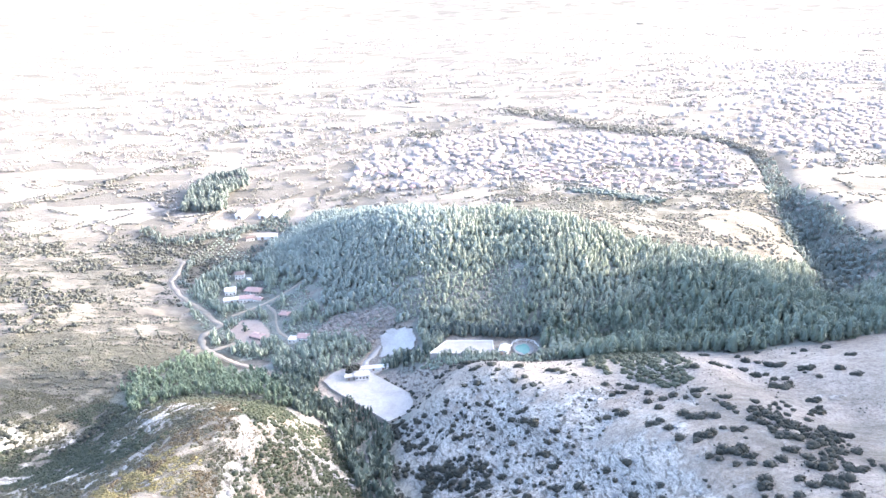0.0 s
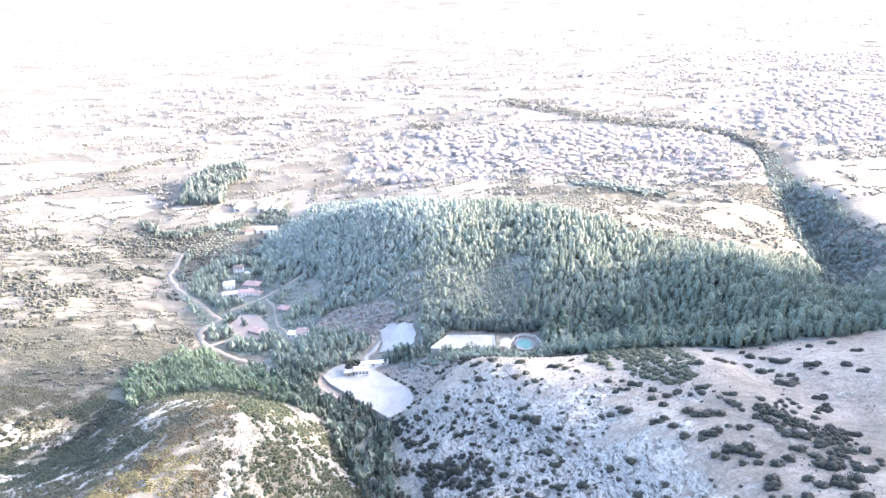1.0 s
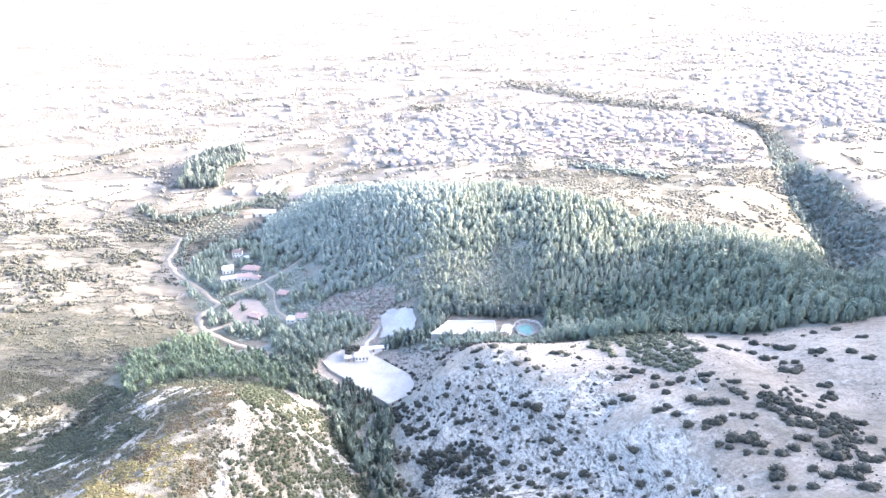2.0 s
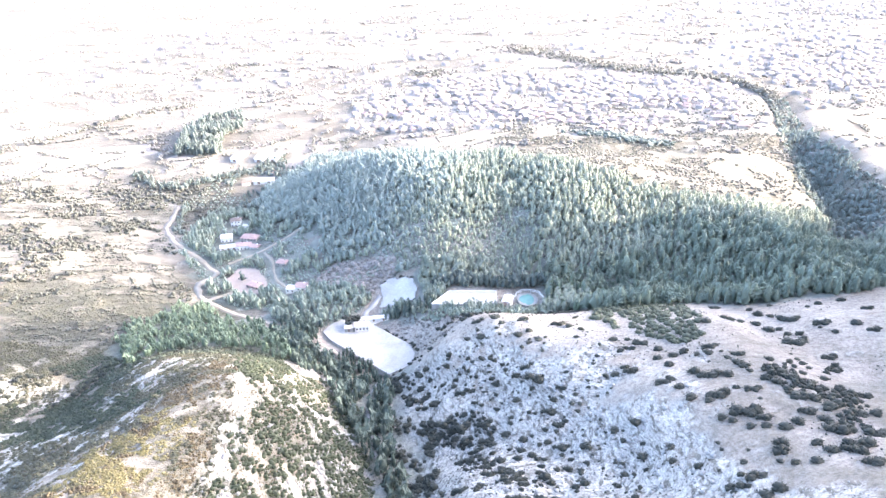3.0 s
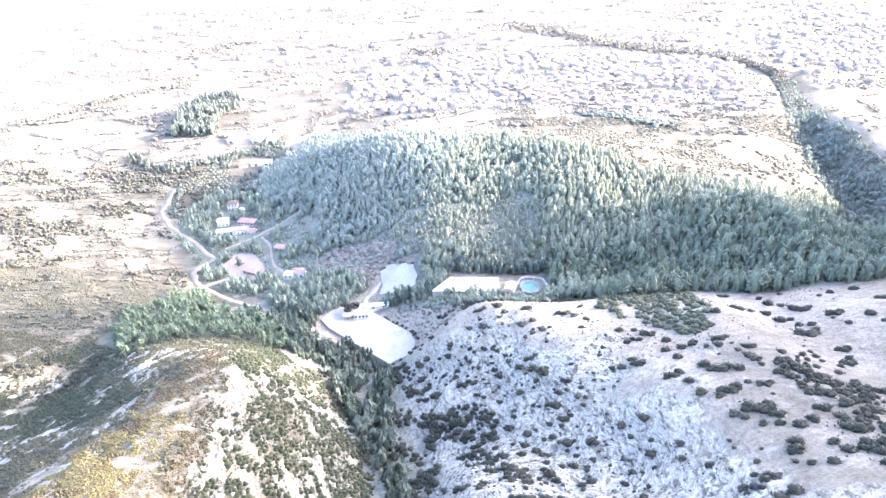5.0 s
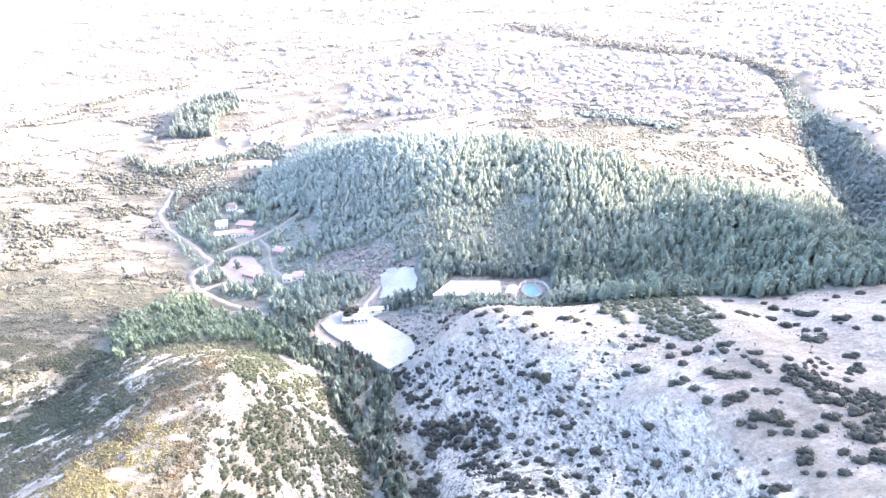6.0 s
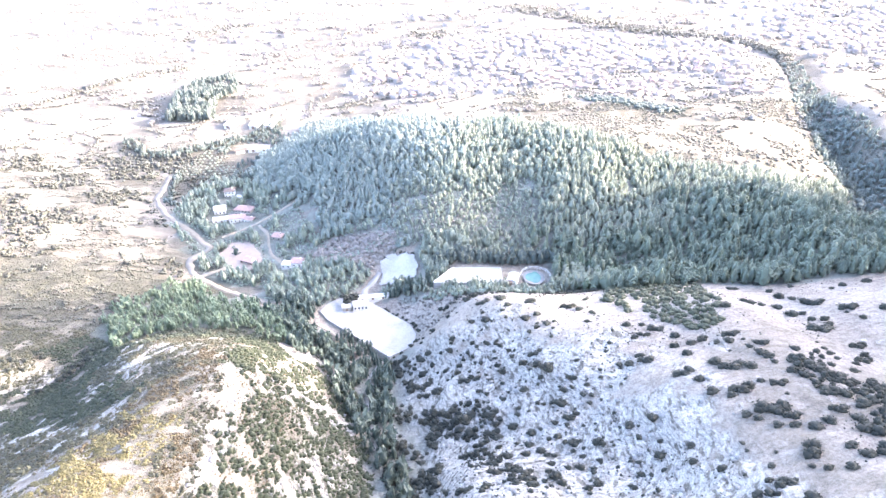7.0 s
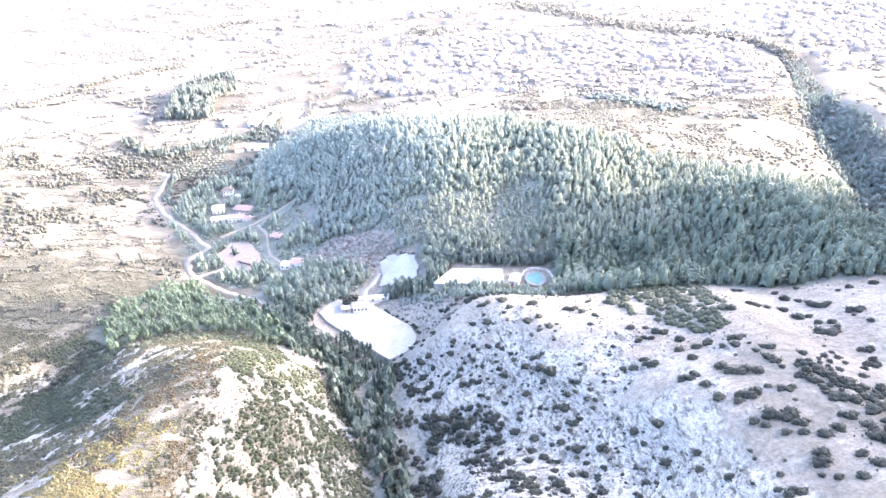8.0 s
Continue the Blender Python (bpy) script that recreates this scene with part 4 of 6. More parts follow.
SHRUBS_C = [(167, 228, 5.2), (129, 229, 6.2), (58, 230, 2.9), (117, 230, 3.7), (72, 230, 1.7), (147, 231, 7.0), (30, 231, 7.3), (40, 231, 3.1), (53, 232, 3.7), (114, 233, 3.7), (19, 233, 6.3), (66, 233, 1.7), (61, 234, 2.5), (124, 234, 11.2), (84, 234, 2.5), (-7, 234, 4.3), (128, 234, 5.0), (158, 234, 5.9), (42, 236, 3.2), (162, 236, 5.3), (64, 237, 1.5), (55, 238, 3.0), (70, 241, 1.3), (154, 241, 9.2), (67, 241, 1.3), (9, 242, 2.4), (133, 242, 1.8), (148, 242, 5.2), (44, 242, 2.6), (41, 243, 3.0), (62, 243, 4.5), (162, 243, 8.0)]
SHRUBS_D = [(83, 245, 4.8), (172, 245, 6.2), (33, 245, 3.7), (113, 245, 3.6), (25, 246, 4.4), (39, 246, 4.4), (180, 246, 6.9), (75, 246, 4.3), (53, 247, 5.5), (147, 248, 3.7), (118, 248, 9.0), (133, 249, 6.5), (160, 249, 8.1), (107, 249, 4.8), (35, 252, 4.5), (127, 252, 3.4), (-7, 252, 4.6), (158, 253, 8.2), (145, 253, 4.8), (47, 253, 3.6), (63, 254, 1.3), (22, 255, 3.2), (30, 255, 2.0), (10, 256, 6.9), (142, 257, 4.6), (153, 257, 6.1), (105, 258, 4.4), (170, 260, 3.7), (41, 260, 2.5), (37, 260, 5.0), (15, 261, 6.4), (151, 261, 5.5)]
SHRUBS_E = [(-13, 262, 4.2), (54, 262, 6.8), (128, 263, 5.1), (23, 263, 4.2), (138, 264, 3.0), (150, 264, 4.1), (121, 265, 9.4), (101, 265, 8.0), (30, 267, 4.6), (147, 267, 4.4), (176, 268, 2.9), (20, 268, 7.0), (138, 269, 4.7), (104, 269, 3.5), (116, 270, 5.4), (169, 271, 2.6), (51, 271, 5.8), (10, 272, 6.0), (182, 272, 7.4), (37, 272, 1.6), (136, 272, 5.5), (32, 273, 3.3), (48, 273, 2.9), (79, 273, 1.4), (44, 274, 2.1), (168, 275, 3.2), (152, 275, 4.0), (63, 276, 2.6), (33, 276, 2.6), (5, 276, 4.8), (53, 277, 3.3), (-7, 277, 7.3)]
SHRUBS_F = [(20, 278, 7.2), (126, 279, 2.0), (134, 279, 3.1), (168, 280, 2.7), (91, 281, 4.7), (7, 281, 10.9), (140, 281, 6.4), (58, 281, 3.3), (79, 281, 1.2), (83, 282, 4.0), (70, 282, 2.3), (108, 282, 4.5), (-4, 282, 7.4), (90, 282, 6.2), (187, 285, 6.9), (36, 285, 3.8), (128, 286, 4.6), (89, 286, 3.1), (88, 286, 3.1), (134, 286, 2.0), (169, 287, 1.5), (123, 287, 3.1), (-11, 287, 6.2), (-1, 288, 8.7), (29, 288, 1.9), (105, 290, 4.5), (61, 290, 2.6), (113, 291, 4.9), (47, 291, 6.0), (131, 292, 7.2), (119, 293, 4.9), (15, 295, 3.1)]
SHRUBS_G = [(75, 295, 1.2), (43, 296, 4.4), (21, 299, 3.2), (108, 299, 4.7), (90, 301, 3.4), (37, 301, 4.7), (27, 302, 4.0), (179, 302, 11.0), (96, 302, 3.2), (96, 302, 3.2), (93, 303, 2.9), (43, 304, 6.2), (15, 304, 3.8), (64, 304, 1.5), (-11, 305, 3.9), (9, 305, 7.0), (-5, 305, 5.8), (220, 306, 6.6), (102, 307, 6.6), (25, 307, 3.5), (202, 308, 3.3), (100, 308, 4.4), (96, 312, 2.8), (96, 312, 3.0), (24, 312, 2.3), (186, 312, 4.5), (89, 313, 4.1), (5, 313, 3.4), (31, 314, 2.8), (216, 315, 5.4), (-10, 316, 5.3), (6, 318, 3.7)]
SHRUBS_I = [(174, 376, 4), (179, 369, 4), (179, 381, 3), (179, 354, 4), (179, 343, 5), (193, 359, 3), (184, 339, 4), (181, 314, 4), (186, 307, 4), (185, 277, 4), (198, 315, 2), (163, 360, 3), (160, 360, 4), (217, 352, 4), (233, 356, 5), (209, 348, 3), (16, 378, 5), (12, 376, 4), (30, 360, 6), (33, 350, 4), (46, 350, 6), (20, 362, 7), (41, 332, 5), (47, 334, 4), (65, 340, 7), (70, 336, 4), (13, 345, 4), (21, 342, 6), (76, 350, 3), (30, 345, 3)]
SHRUBS_H = [(139, 319, 5.0), (201, 319, 8.3), (-1, 320, 3.2), (180, 321, 3.9), (175, 321, 5.5), (46, 323, 3.1), (51, 324, 4.4), (55, 325, 2.3), (-13, 326, 5.4), (155, 329, 7.3), (172, 330, 5.0), (191, 330, 8.4), (1, 331, 4.0), (164, 332, 3.3), (187, 333, 5.7), (-15, 337, 4.8), (236, 337, 6.4), (-11, 339, 4.1)]


def shrubs_on_the_right_hill():
    stems = [bole(0.3, 0.03, 2) for _ in range(2)]
    kinds = [plant("shrub", c, stems[i % 2], OAK, "foliage", "stem", "rounded grey-green kermes oak bush on pale stony soil", "bush", "bushes on the stony hillside") for i, c in enumerate(SHRUBS)]
    singles = []
    for x, y, d in SHRUBS_A + SHRUBS_B + SHRUBS_C + SHRUBS_D + SHRUBS_E + SHRUBS_F + SHRUBS_G + SHRUBS_H + SHRUBS_I:
        if d < 6.2:
            singles.append((x, y, d))
        else:  # a wide thicket is three bushes grown together
            singles += [(x - 0.30 * d, y + 0.08 * d, 0.55 * d), (x + 0.05 * d, y - 0.10 * d, 0.6 * d), (x + 0.36 * d, y + 0.12 * d, 0.48 * d)]
    for i, (x, y, d) in enumerate(singles):
        tall = d * (0.8 + 0.3 * float(dots(x, y, 1)))
        turn = 0.5 * (float(dots(x, y, 2)) - 0.5) + math.pi * (i % 2)
        set_out(kinds, i, (x, y, float(level(x, y)) - 0.12 * d), turn, (1.2 * d, d, tall))


shrubs_on_the_right_hill()


def on_slopes(x, y):
    """On the open slopes left of the dirt road."""
    return (y > 366 - 0.1 * (x + 200)) & free_of_ways(x, y) & (woods(x, y) == 0) & (x < -200 + 0.12 * (y - 340) - 50 * smooth(450, 520, y)) & (x > -0.75 * y)


def low_cover():
    # Tussocks and small bushes between the large ones.
    x, y = jittered((-15, 175, 300, 372), 2.9)
    keep = (lumps(x, y, 30, 21) + 0.5 * lumps(x, y, 9, 22) + 0.25 * smooth(110, 40, x) - 0.12 * smooth(140, 170, x) > 0.86) & (x > -20 + 0.2 * (y - 200)) & ~inside(PINE_WOOD, x, y)
    x, y = pick(keep, x, y)
    stand("tussocks", TINY[::2], x, y, RNG.uniform(0.35, 1.0, len(x)) ** 2 * 1.9, OAK, "scattered small grey-green tussocks on the stony hillside", "scrub", sink=0.1)
    x, y = jittered((80, 298, 152, 392), 4.4, 0.4)
    x, y = pick(inside(DENSE_PATCH, x, y) & (lumps(x, y, 9, 83) > 0.3), x, y)
    stand("oak_thicket", SHRUBS, x, y, RNG.uniform(2.8, 4.4, len(x)), GREEN_LIT_OAK, "close-set rounded oak bushes on the brow, coloured a sunlit olive-green", "thicket", wide=RNG.uniform(3.4, 6.2, len(x)), sink=0.4)
    x, y = jittered((140, 205, 182, 282), 3.7, 0.38)
    x, y = pick(inside(BROW_THICKET, x, y) & (lumps(x, y, 8, 84) > 0.38), x, y)
    stand("brow_thicket", SHRUBS, x, y, RNG.uniform(2.2, 4.6, len(x)), OAK, "patchy dark oak thicket down the pale slope", "thicket", sink=0.35)
    x, y = jittered((-10, 225, 36, 295), 2.9, 0.4)
    n = lumps(x, 1.4 * y, 9, 85)
    keep = (inside([(-6, 297), (17, 288), (26, 272), (21, 262), (-4, 275)], x, y) & (n > 0.3)) | (inside([(0, 264), (16, 258), (33, 237), (37, 221), (18, 226)], x, y) & (n > 0.5))
    x, y = pick(keep, x, y)
    stand("slope_thicket", SHRUBS[:3], x, y, RNG.uniform(1.8, 3.8, len(x)), OAK, "dark oak bushes grown together low on the slope", "thicket", sink=0.3)
    x, y = jittered((-12, 190, 75, 345), 6.2, 0.48)
    x, y = pick((lumps(x, y, 16, 95) > 0.42) & (x > 5 + 0.12 * (y - 260)), x, y)
    stand("scattered_bushes", SHRUBS[:3], x, y, RNG.uniform(0.5, 1, len(x)) ** 2 * 3.4, OAK, "small round bushes scattered over white rock", "scrub", sink=0.25)
    x, y = jittered((-30, 292, 26, 385), 6.4, 0.5)
    keep = inside([(-32, 352), (-18, 372), (2, 366), (23, 357), (20, 298), (-10, 306), (-24, 325)], x, y) & free_of_ways(x, y, 1) & (lumps(x, y, 11, 139) > 0.42 + 0.012 * np.maximum(x, 0))
    x, y = pick(keep, x, y)
    stand("nose_bushes", SHRUBS, x, y, RNG.uniform(0.55, 1, len(x)) ** 2 * 4.6, OAK, "dark round bushes on the steep nose above the gravel yard", "scrub", sink=0.3)
    # Brush on the steep bank beside the gravel yard.
    x, y = jittered((-42, 360, 30, 415), 2.3, 0.46)
    keep = inside([(-38, 408), (-20, 394), (-15, 376), (0, 368), (16, 382), (26, 392), (8, 404), (-14, 410), (-30, 415)], x, y) & free_of_ways(x, y) & (lumps(0.8 * x + 0.6 * y, 0.4 * (y - x), 4, 96) > 0.36)
    x, y = pick(keep, x, y)
    stand("bank_brush", SMALL, x, y, RNG.uniform(1.2, 2.6, len(x)), BRUSH, "leafless greyish brush on a steep bank", "brush", sink=0.2)
    # Bushes round the gravel yard and the clearing.
    x, y = [], []
    for outline, out in ((PAD[6:12], 1.6), (CLEARING[:4], 2.2)):
        for (ax, ay), (bx, by) in zip(outline, outline[1:]):
            n = int(math.hypot(bx - ax, by - ay) / 2.6) + 1
            t = RNG.uniform(0, 1, n)
            x += list(ax + (bx - ax) * t + RNG.normal(0.6, 0.7, n) + out)
            y += list(ay + (by - ay) * t + RNG.normal(0.6, 0.7, n))
    stand("yard_bushes", SHRUBS[:2], x, y, RNG.uniform(1.2, 3.0, len(x)), OAK, "dark bushes round the gravel yard", "scrub", sink=0.2)
    # Undergrowth of the hamlet and the stream.
    x, y = jittered((-250, 405, -45, 660), 2.7)
    keep = (inside(HAMLET, x, y) | inside(STREAM_WOOD, x, y)) & free_of_ways(x, y) & (lumps(x, y, 12, 97) > 0.1)
    x, y = pick(keep, x, y)
    green = lumps(x, y, 9, 118) > 0.32
    stand("undergrowth", SMALL[::2] + TINY, x[green], y[green], RNG.uniform(1.3, 3.8, int(green.sum())), HAMLET_PINE, "low bushes and hedges between the trees of the hamlet", "scrub", sink=0.2)
    stand("bare_undergrowth", TINY, x[~green], y[~green], RNG.uniform(1.0, 2.4, int((~green).sum())), BRUSH, "greyish leafless brush between the houses", "brush", sink=0.2)
    # Bushes along the far edge of the bare hill.
    x, y = jittered((-5, 372, 100, 400), 3.6, 0.45)
    edge = y - 388 + 0.06 * x
    x, y = pick((np.abs(edge) < 9) & (lumps(x, y, 8, 86) > 0.45), x, y)
    stand("edge_bushes", SHRUBS[:2] + SMALL[1:2], x, y, RNG.uniform(1.8, 4.0, len(x)), OAK, "small grey-green bushes along the far edge of the bare hill", "scrub", sink=0.3)
    # The scrub of the left ridge, in connected patches.
    x, y = jittered((-335, 150, -28, 385), 1.9)
    keep = (RNG.uniform(0, 1, len(x)) < scrub_cover(x, y) * 1.05) & (near_line(BROOK, x, y) > 5) & ~inside(YOUNG_WOOD, x, y) & (y < 372 - 0.1 * (x + 200))
    x, y = pick(keep, x, y)
    wob = (lumps(x, y, 14, 81) - 0.5) * 14
    # The hollow and the strip get the leaves with shade in their colour.
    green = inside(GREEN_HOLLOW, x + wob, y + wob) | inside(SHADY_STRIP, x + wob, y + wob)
    brown = inside(BROWN_CREST, x + wob, y) & (lumps(x, y, 9, 26) > 0.25)
    bloom = brown & (lumps(x, y, 6, 107) + 0.4 * smooth(240, 210, y) > 0.57) & (x < -100) & (y < 244)
    flank = (x > np.interp(y, *FLANK_EDGE) - 5) & ~brown
    rest = ~(green | brown | flank)
    size = RNG.uniform(1.2, 3.0, len(x))
    for name, who, leaves, scale, label in (("scattered_broom", bloom, GOLD, 0.85, "single yellow broom bushes along the crest"), ("dry_scrub", brown & ~bloom, DRY, 0.9, "dry brownish scrub along the crest"), ("hollow_scrub", green, HOLLOW_SCRUB, 1.1, "low green scrub carpeting the hollow, darkened as in shade"),
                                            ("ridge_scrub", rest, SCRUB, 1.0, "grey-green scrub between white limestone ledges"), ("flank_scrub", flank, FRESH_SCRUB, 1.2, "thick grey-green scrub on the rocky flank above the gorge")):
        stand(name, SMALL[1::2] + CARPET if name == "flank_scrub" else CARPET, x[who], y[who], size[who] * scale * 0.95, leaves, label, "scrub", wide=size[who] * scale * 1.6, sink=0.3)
    # Dark bushes on the white cliff.
    x, y = jittered((-330, 296, -205, 352), 3.4, 0.5)
    n = 0.6 * lumps(x, y, 11, 129) + 0.4 * lumps(x, y, 5, 130)
    x, y = pick((inside(WHITE_CLIFF, x, y) & (n > 0.48)) | (inside(SHADY_STRIP, x, y) & (n > 0.42)), x, y)
    stand("cliff_bushes", SHRUBS[:3], x, y, RNG.uniform(2.0, 4.6, len(x)), OAK, "dark bushes between white cliff ribs", "scrub", sink=0.4)
    # Tufts of dry grass in streaks over the bare crest.
    x, y = jittered((-170, 160, -68, 340), 1.25)
    lean = np.where(x > -100 + 0.05 * (240 - y), -1.0, 1.0)
    along, across = 0.5 * x + 0.86 * lean * y, 0.86 * x - 0.5 * lean * y
    n = 0.55 * lumps(across, 0.3 * along, 3.0, 126) + 0.45 * lumps(x, y, 9, 127)
    x, y = pick((n > 0.5 + 0.05 * inside(WHITE_BAND, x, y)) & ~inside(GREEN_HOLLOW, x, y) & (dots(x, y, 4) < 0.7), x, y)
    stand("crest_tufts", CARPET[:2] + TINY[:1], x, y, RNG.uniform(0.35, 0.95, len(x)), DRY, "dry brown tufts in streaks over the stony crest", "scrub", wide=RNG.uniform(0.9, 2.2, len(x)), sink=0.1)
    x, y = jittered((-158, 165, -96, 238), 0.95)
    wob = (lumps(x, y, 8, 25) - 0.5) * 11 + (lumps(x, y, 2.5, 103) - 0.5) * 9
    x, y = pick(inside(BROOM_PATCH, x + wob, y + wob) & (lumps(x, y, 3, 30) > 0.15), x, y)
    gold = (lumps(x, y, 2.2, 104) > 0.17) & (lumps(x, y, 7, 136) > 0.22 + 0.18 * smooth(205, 225, y))
    stand("broom_undergrowth", SMALL[::2], x[~gold], y[~gold], RNG.uniform(1.0, 2.0, int((~gold).sum())), DRY, "brownish scrub among the broom", "scrub", sink=0.25)
    x, y = pick(gold, x, y)
    stand("broom", CARPET + SMALL[:1], x, y, RNG.uniform(1.0, 2.0, len(x)), GOLD, "sunlit yellow broom on the ridge", "scrub", wide=RNG.uniform(1.5, 2.8, len(x)), sink=0.2)
    # Finer scrub on the near part of the left slopes.
    x, y = jittered((-560, 335, -175, 760), 3.1)
    far = smooth(430, 520, y)
    keep = (RNG.uniform(0, 1, len(x)) < scrub_cover(x, y) * (0.85 - 0.55 * far)) & on_slopes(x, y)
    x, y = pick(keep, x, y)
    stand("slope_scrub", TINY[::2], x, y, RNG.uniform(0.6, 1, len(x)) ** 2 * 2.2, SCRUB, "olive-brown scrub in rows along old terraces", "scrub", wide=RNG.uniform(1.4, 3.4, len(x)), sink=0.25)
    # Hedges along the edges of the old terraces, broken and wavering.
    hx, hy = [], []
    row = 380.0
    while row < 745:
        t = np.arange(-560, -185, 1.5)
        line = row + 0.10 * (t + 300) + 16 * (lumps(t, row + 0 * t, 60, 111) - 0.5) + 10 * (lumps(t, 3 * row + 0 * t, 21, 112) - 0.5)
        there = lumps(t, 7 * row + 0 * t, 26, 113) * 0.6 + lumps(t, 5 * row + 0 * t, 9, 114) * 0.4 > 0.5
        hx.append(t[there])
        hy.append(line[there])
        row += RNG.uniform(5.0, 10.0)
    for _ in range(46):  # hedges that run uphill between the terraces
        cx, cy, n = RNG.uniform(-470, -205), RNG.uniform(430, 720), int(RNG.integers(7, 20))
        t = np.arange(n) * 1.7
        hx.append(cx - 0.55 * t + RNG.normal(0, 0.3, n))
        hy.append(cy + 0.85 * t)
    x, y = np.concatenate(hx), np.concatenate(hy)
    x, y = x + RNG.normal(0, 0.7, len(x)), y + RNG.normal(0, 0.7, len(x))
    x, y = pick(on_slopes(x, y), x, y)
    big = 0.65 + 0.7 * lumps(x, y, 12, 115)
    stand("terrace_hedges", TINY, x, y, RNG.uniform(1.2, 2.6, len(x)) * big, SLOPE_GREEN, "broken dark hedges along the edges of pale terraces", "hedges", wide=RNG.uniform(1.8, 3.4, len(x)) * big, sink=0.25)
    x, y = jittered((-540, 400, -190, 740), 5.2, 0.5)
    n = 0.65 * lumps(x, 1.6 * y, 34, 116) + 0.35 * lumps(x, y, 11, 128) + 0.12 * smooth(0.1, -0.02, (x + 0.69 * y) / y)
    x, y = pick(on_slopes(x, y) & (n > 0.555), x, y)
    stand("slope_trees", LUMPY, x, y, RNG.uniform(1.8, 4.8, len(x)) + 1.2 * smooth(430, 480, y), SLOPE_GREEN, "single round olive trees dotted over the terraces", "trees", sink=0.2)


low_cover()


def pine_things(x, y, tall, crowns, leaves, name, label, group):
    """Single trees with trunk and crown of their own."""
    kinds = [plant(name, c, bole(0.7, 0.028), leaves, "crown", "trunk", label, "tree", group) for c in crowns]
    for i, (px, py, h) in enumerate(zip(x, y, tall)):
        set_out(kinds, i, (px, py, float(level(px, py)) - 0.1), i * 2.4, (h, h, h))


def woodland():
    # Pointed trees on both sides of the brook.
    x, y = jittered((-92, 190, 12, 415), 3.6)
    d = near_line(BROOK, x, y)
    centre = np.interp(y, [200, 230, 259, 280, 305, 323, 339, 352], [-23, -27, -31, -37, -42, -45, -44, -42])
    left = (x < centre) & (d < 2 + 0.3 * np.clip(y - 262, 0, 130)) & (y > 258)
    right = (x >= centre) & (d < 13 + 8 * (lumps(x, y, 12, 92) - 0.5)) & (y < 352)
    keep = (left | right) & (d > 1.2) & ~inside(PAD, x, y) & (lumps(x, y, 8, 31) > np.where(right, 0.06, 0.3))
    x, y = pick(keep, x, y)
    order = np.argsort(y)
    x, y = x[order], y[order]
    bx, by = jittered((-40, 190, 14, 350), 3.4)
    d = near_line(BROOK, bx, by)
    bx, by = pick((bx > np.interp(by, [200, 259, 305, 350], [-22, -30, -41, -42])) & (d < 34) & (lumps(bx, by, 7, 93) > 0.24 + 0.014 * d), bx, by)
    stand("bank_bushes", SHRUBS[:3], bx, by, RNG.uniform(2.2, 5.2, len(bx)), OAK, "round dark bushes on the steep bank of the gorge", "scrub", sink=0.3)
    stand("gorge_trees", POINTED, x[180:], y[180:], RNG.uniform(5.5, 10, len(x) - 180), DARK_PINE, "dark pointed trees where the gorge opens", "trees")
    x, y = x[:180], y[:180]
    pine_things(x, y, RNG.uniform(5.5, 11, len(x)), POINTED + PINES[1:2], DARK_PINE, "cypress", "slender dark pointed cypress in the gorge", "cypresses along the brook")
    # Cypresses between the gravel yard and the clearing.
    x, y = jittered((-42, 398, 8, 426), 3.6)
    keep = free_of_ways(x, y, 1) & (np.abs(y - 415 + 0.25 * x) < 7) & (x < -8)
    x, y = pick(keep, x, y)
    pine_things(x, y, RNG.uniform(7, 10, len(x)), POINTED, DARK_PINE, "cypress", "slender dark cypress beside the gravel yard", "cypresses by the yard")
    # A dark row behind the court.
    x = np.arange(-8, 78, 2.1)
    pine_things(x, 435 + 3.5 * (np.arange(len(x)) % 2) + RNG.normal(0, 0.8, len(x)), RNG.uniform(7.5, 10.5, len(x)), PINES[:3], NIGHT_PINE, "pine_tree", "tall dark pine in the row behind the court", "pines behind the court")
    # Trees of the valley.
    x, y = jittered((-60, 372, 115, 440), 3.5)
    keep = (inside(COURT_WOOD, x, y) | inside(STREAM_WOOD, x, y)) & free_of_ways(x, y, 1)
    x, y = pick(keep, x, y)
    pine_things(x, y, RNG.uniform(5.0, 7.4, len(x)) + 2.5 * smooth(62, 76, x) + 1.5 * smooth(-40, -50, x), PINES, PINE, "pine_tree", "blue-green pine standing in the valley", "pines of the valley")
    x, y = jittered((-250, 405, -50, 660), 3.9)
    keep = (inside(STREAM_WOOD, x, y) | (inside(HAMLET, x, y) & (lumps(x, y, 11, 33) > 0.3 + 0.1 * smooth(540, 500, y)))) & ((near_line([(-88, 484), (-50, 466)], x, y + 3) > 15) & (near_line([(-86, 484), (-48, 466)], x, y + 12) > 9)) & free_of_ways(x, y, 1.5) & (np.hypot((x + 122) / 19, (y - 532) / 12) > 1)
    x, y = pick(keep, x, y)
    stand("hamlet_trees", SPARE[1::2] + PINES[:1] + PINES[4:], x, y, RNG.uniform(4.5, 9.0, len(x)), HAMLET_PINE, "green trees and hedges round the hamlet", "trees")
    # Dark pines between the young wood and the gravel yard.
    x, y = jittered((-132, 335, -55, 430), 3.3)
    keep = inside([(-134, 424), (-104, 420), (-86, 410), (-88, 398), (-78, 382), (-60, 362), (-58, 346), (-80, 340), (-92, 352), (-104, 384), (-126, 410)], x, y) & free_of_ways(x, y) & (lumps(x, y, 8, 122) > 0.15)
    x, y = pick(keep, x, y)
    stand("yard_side_pines", POINTED + PINES[:3], x, y, RNG.uniform(4.5, 9.5, len(x)), DARK_PINE, "dark blue-green pines and cypresses beside the yard", "trees")
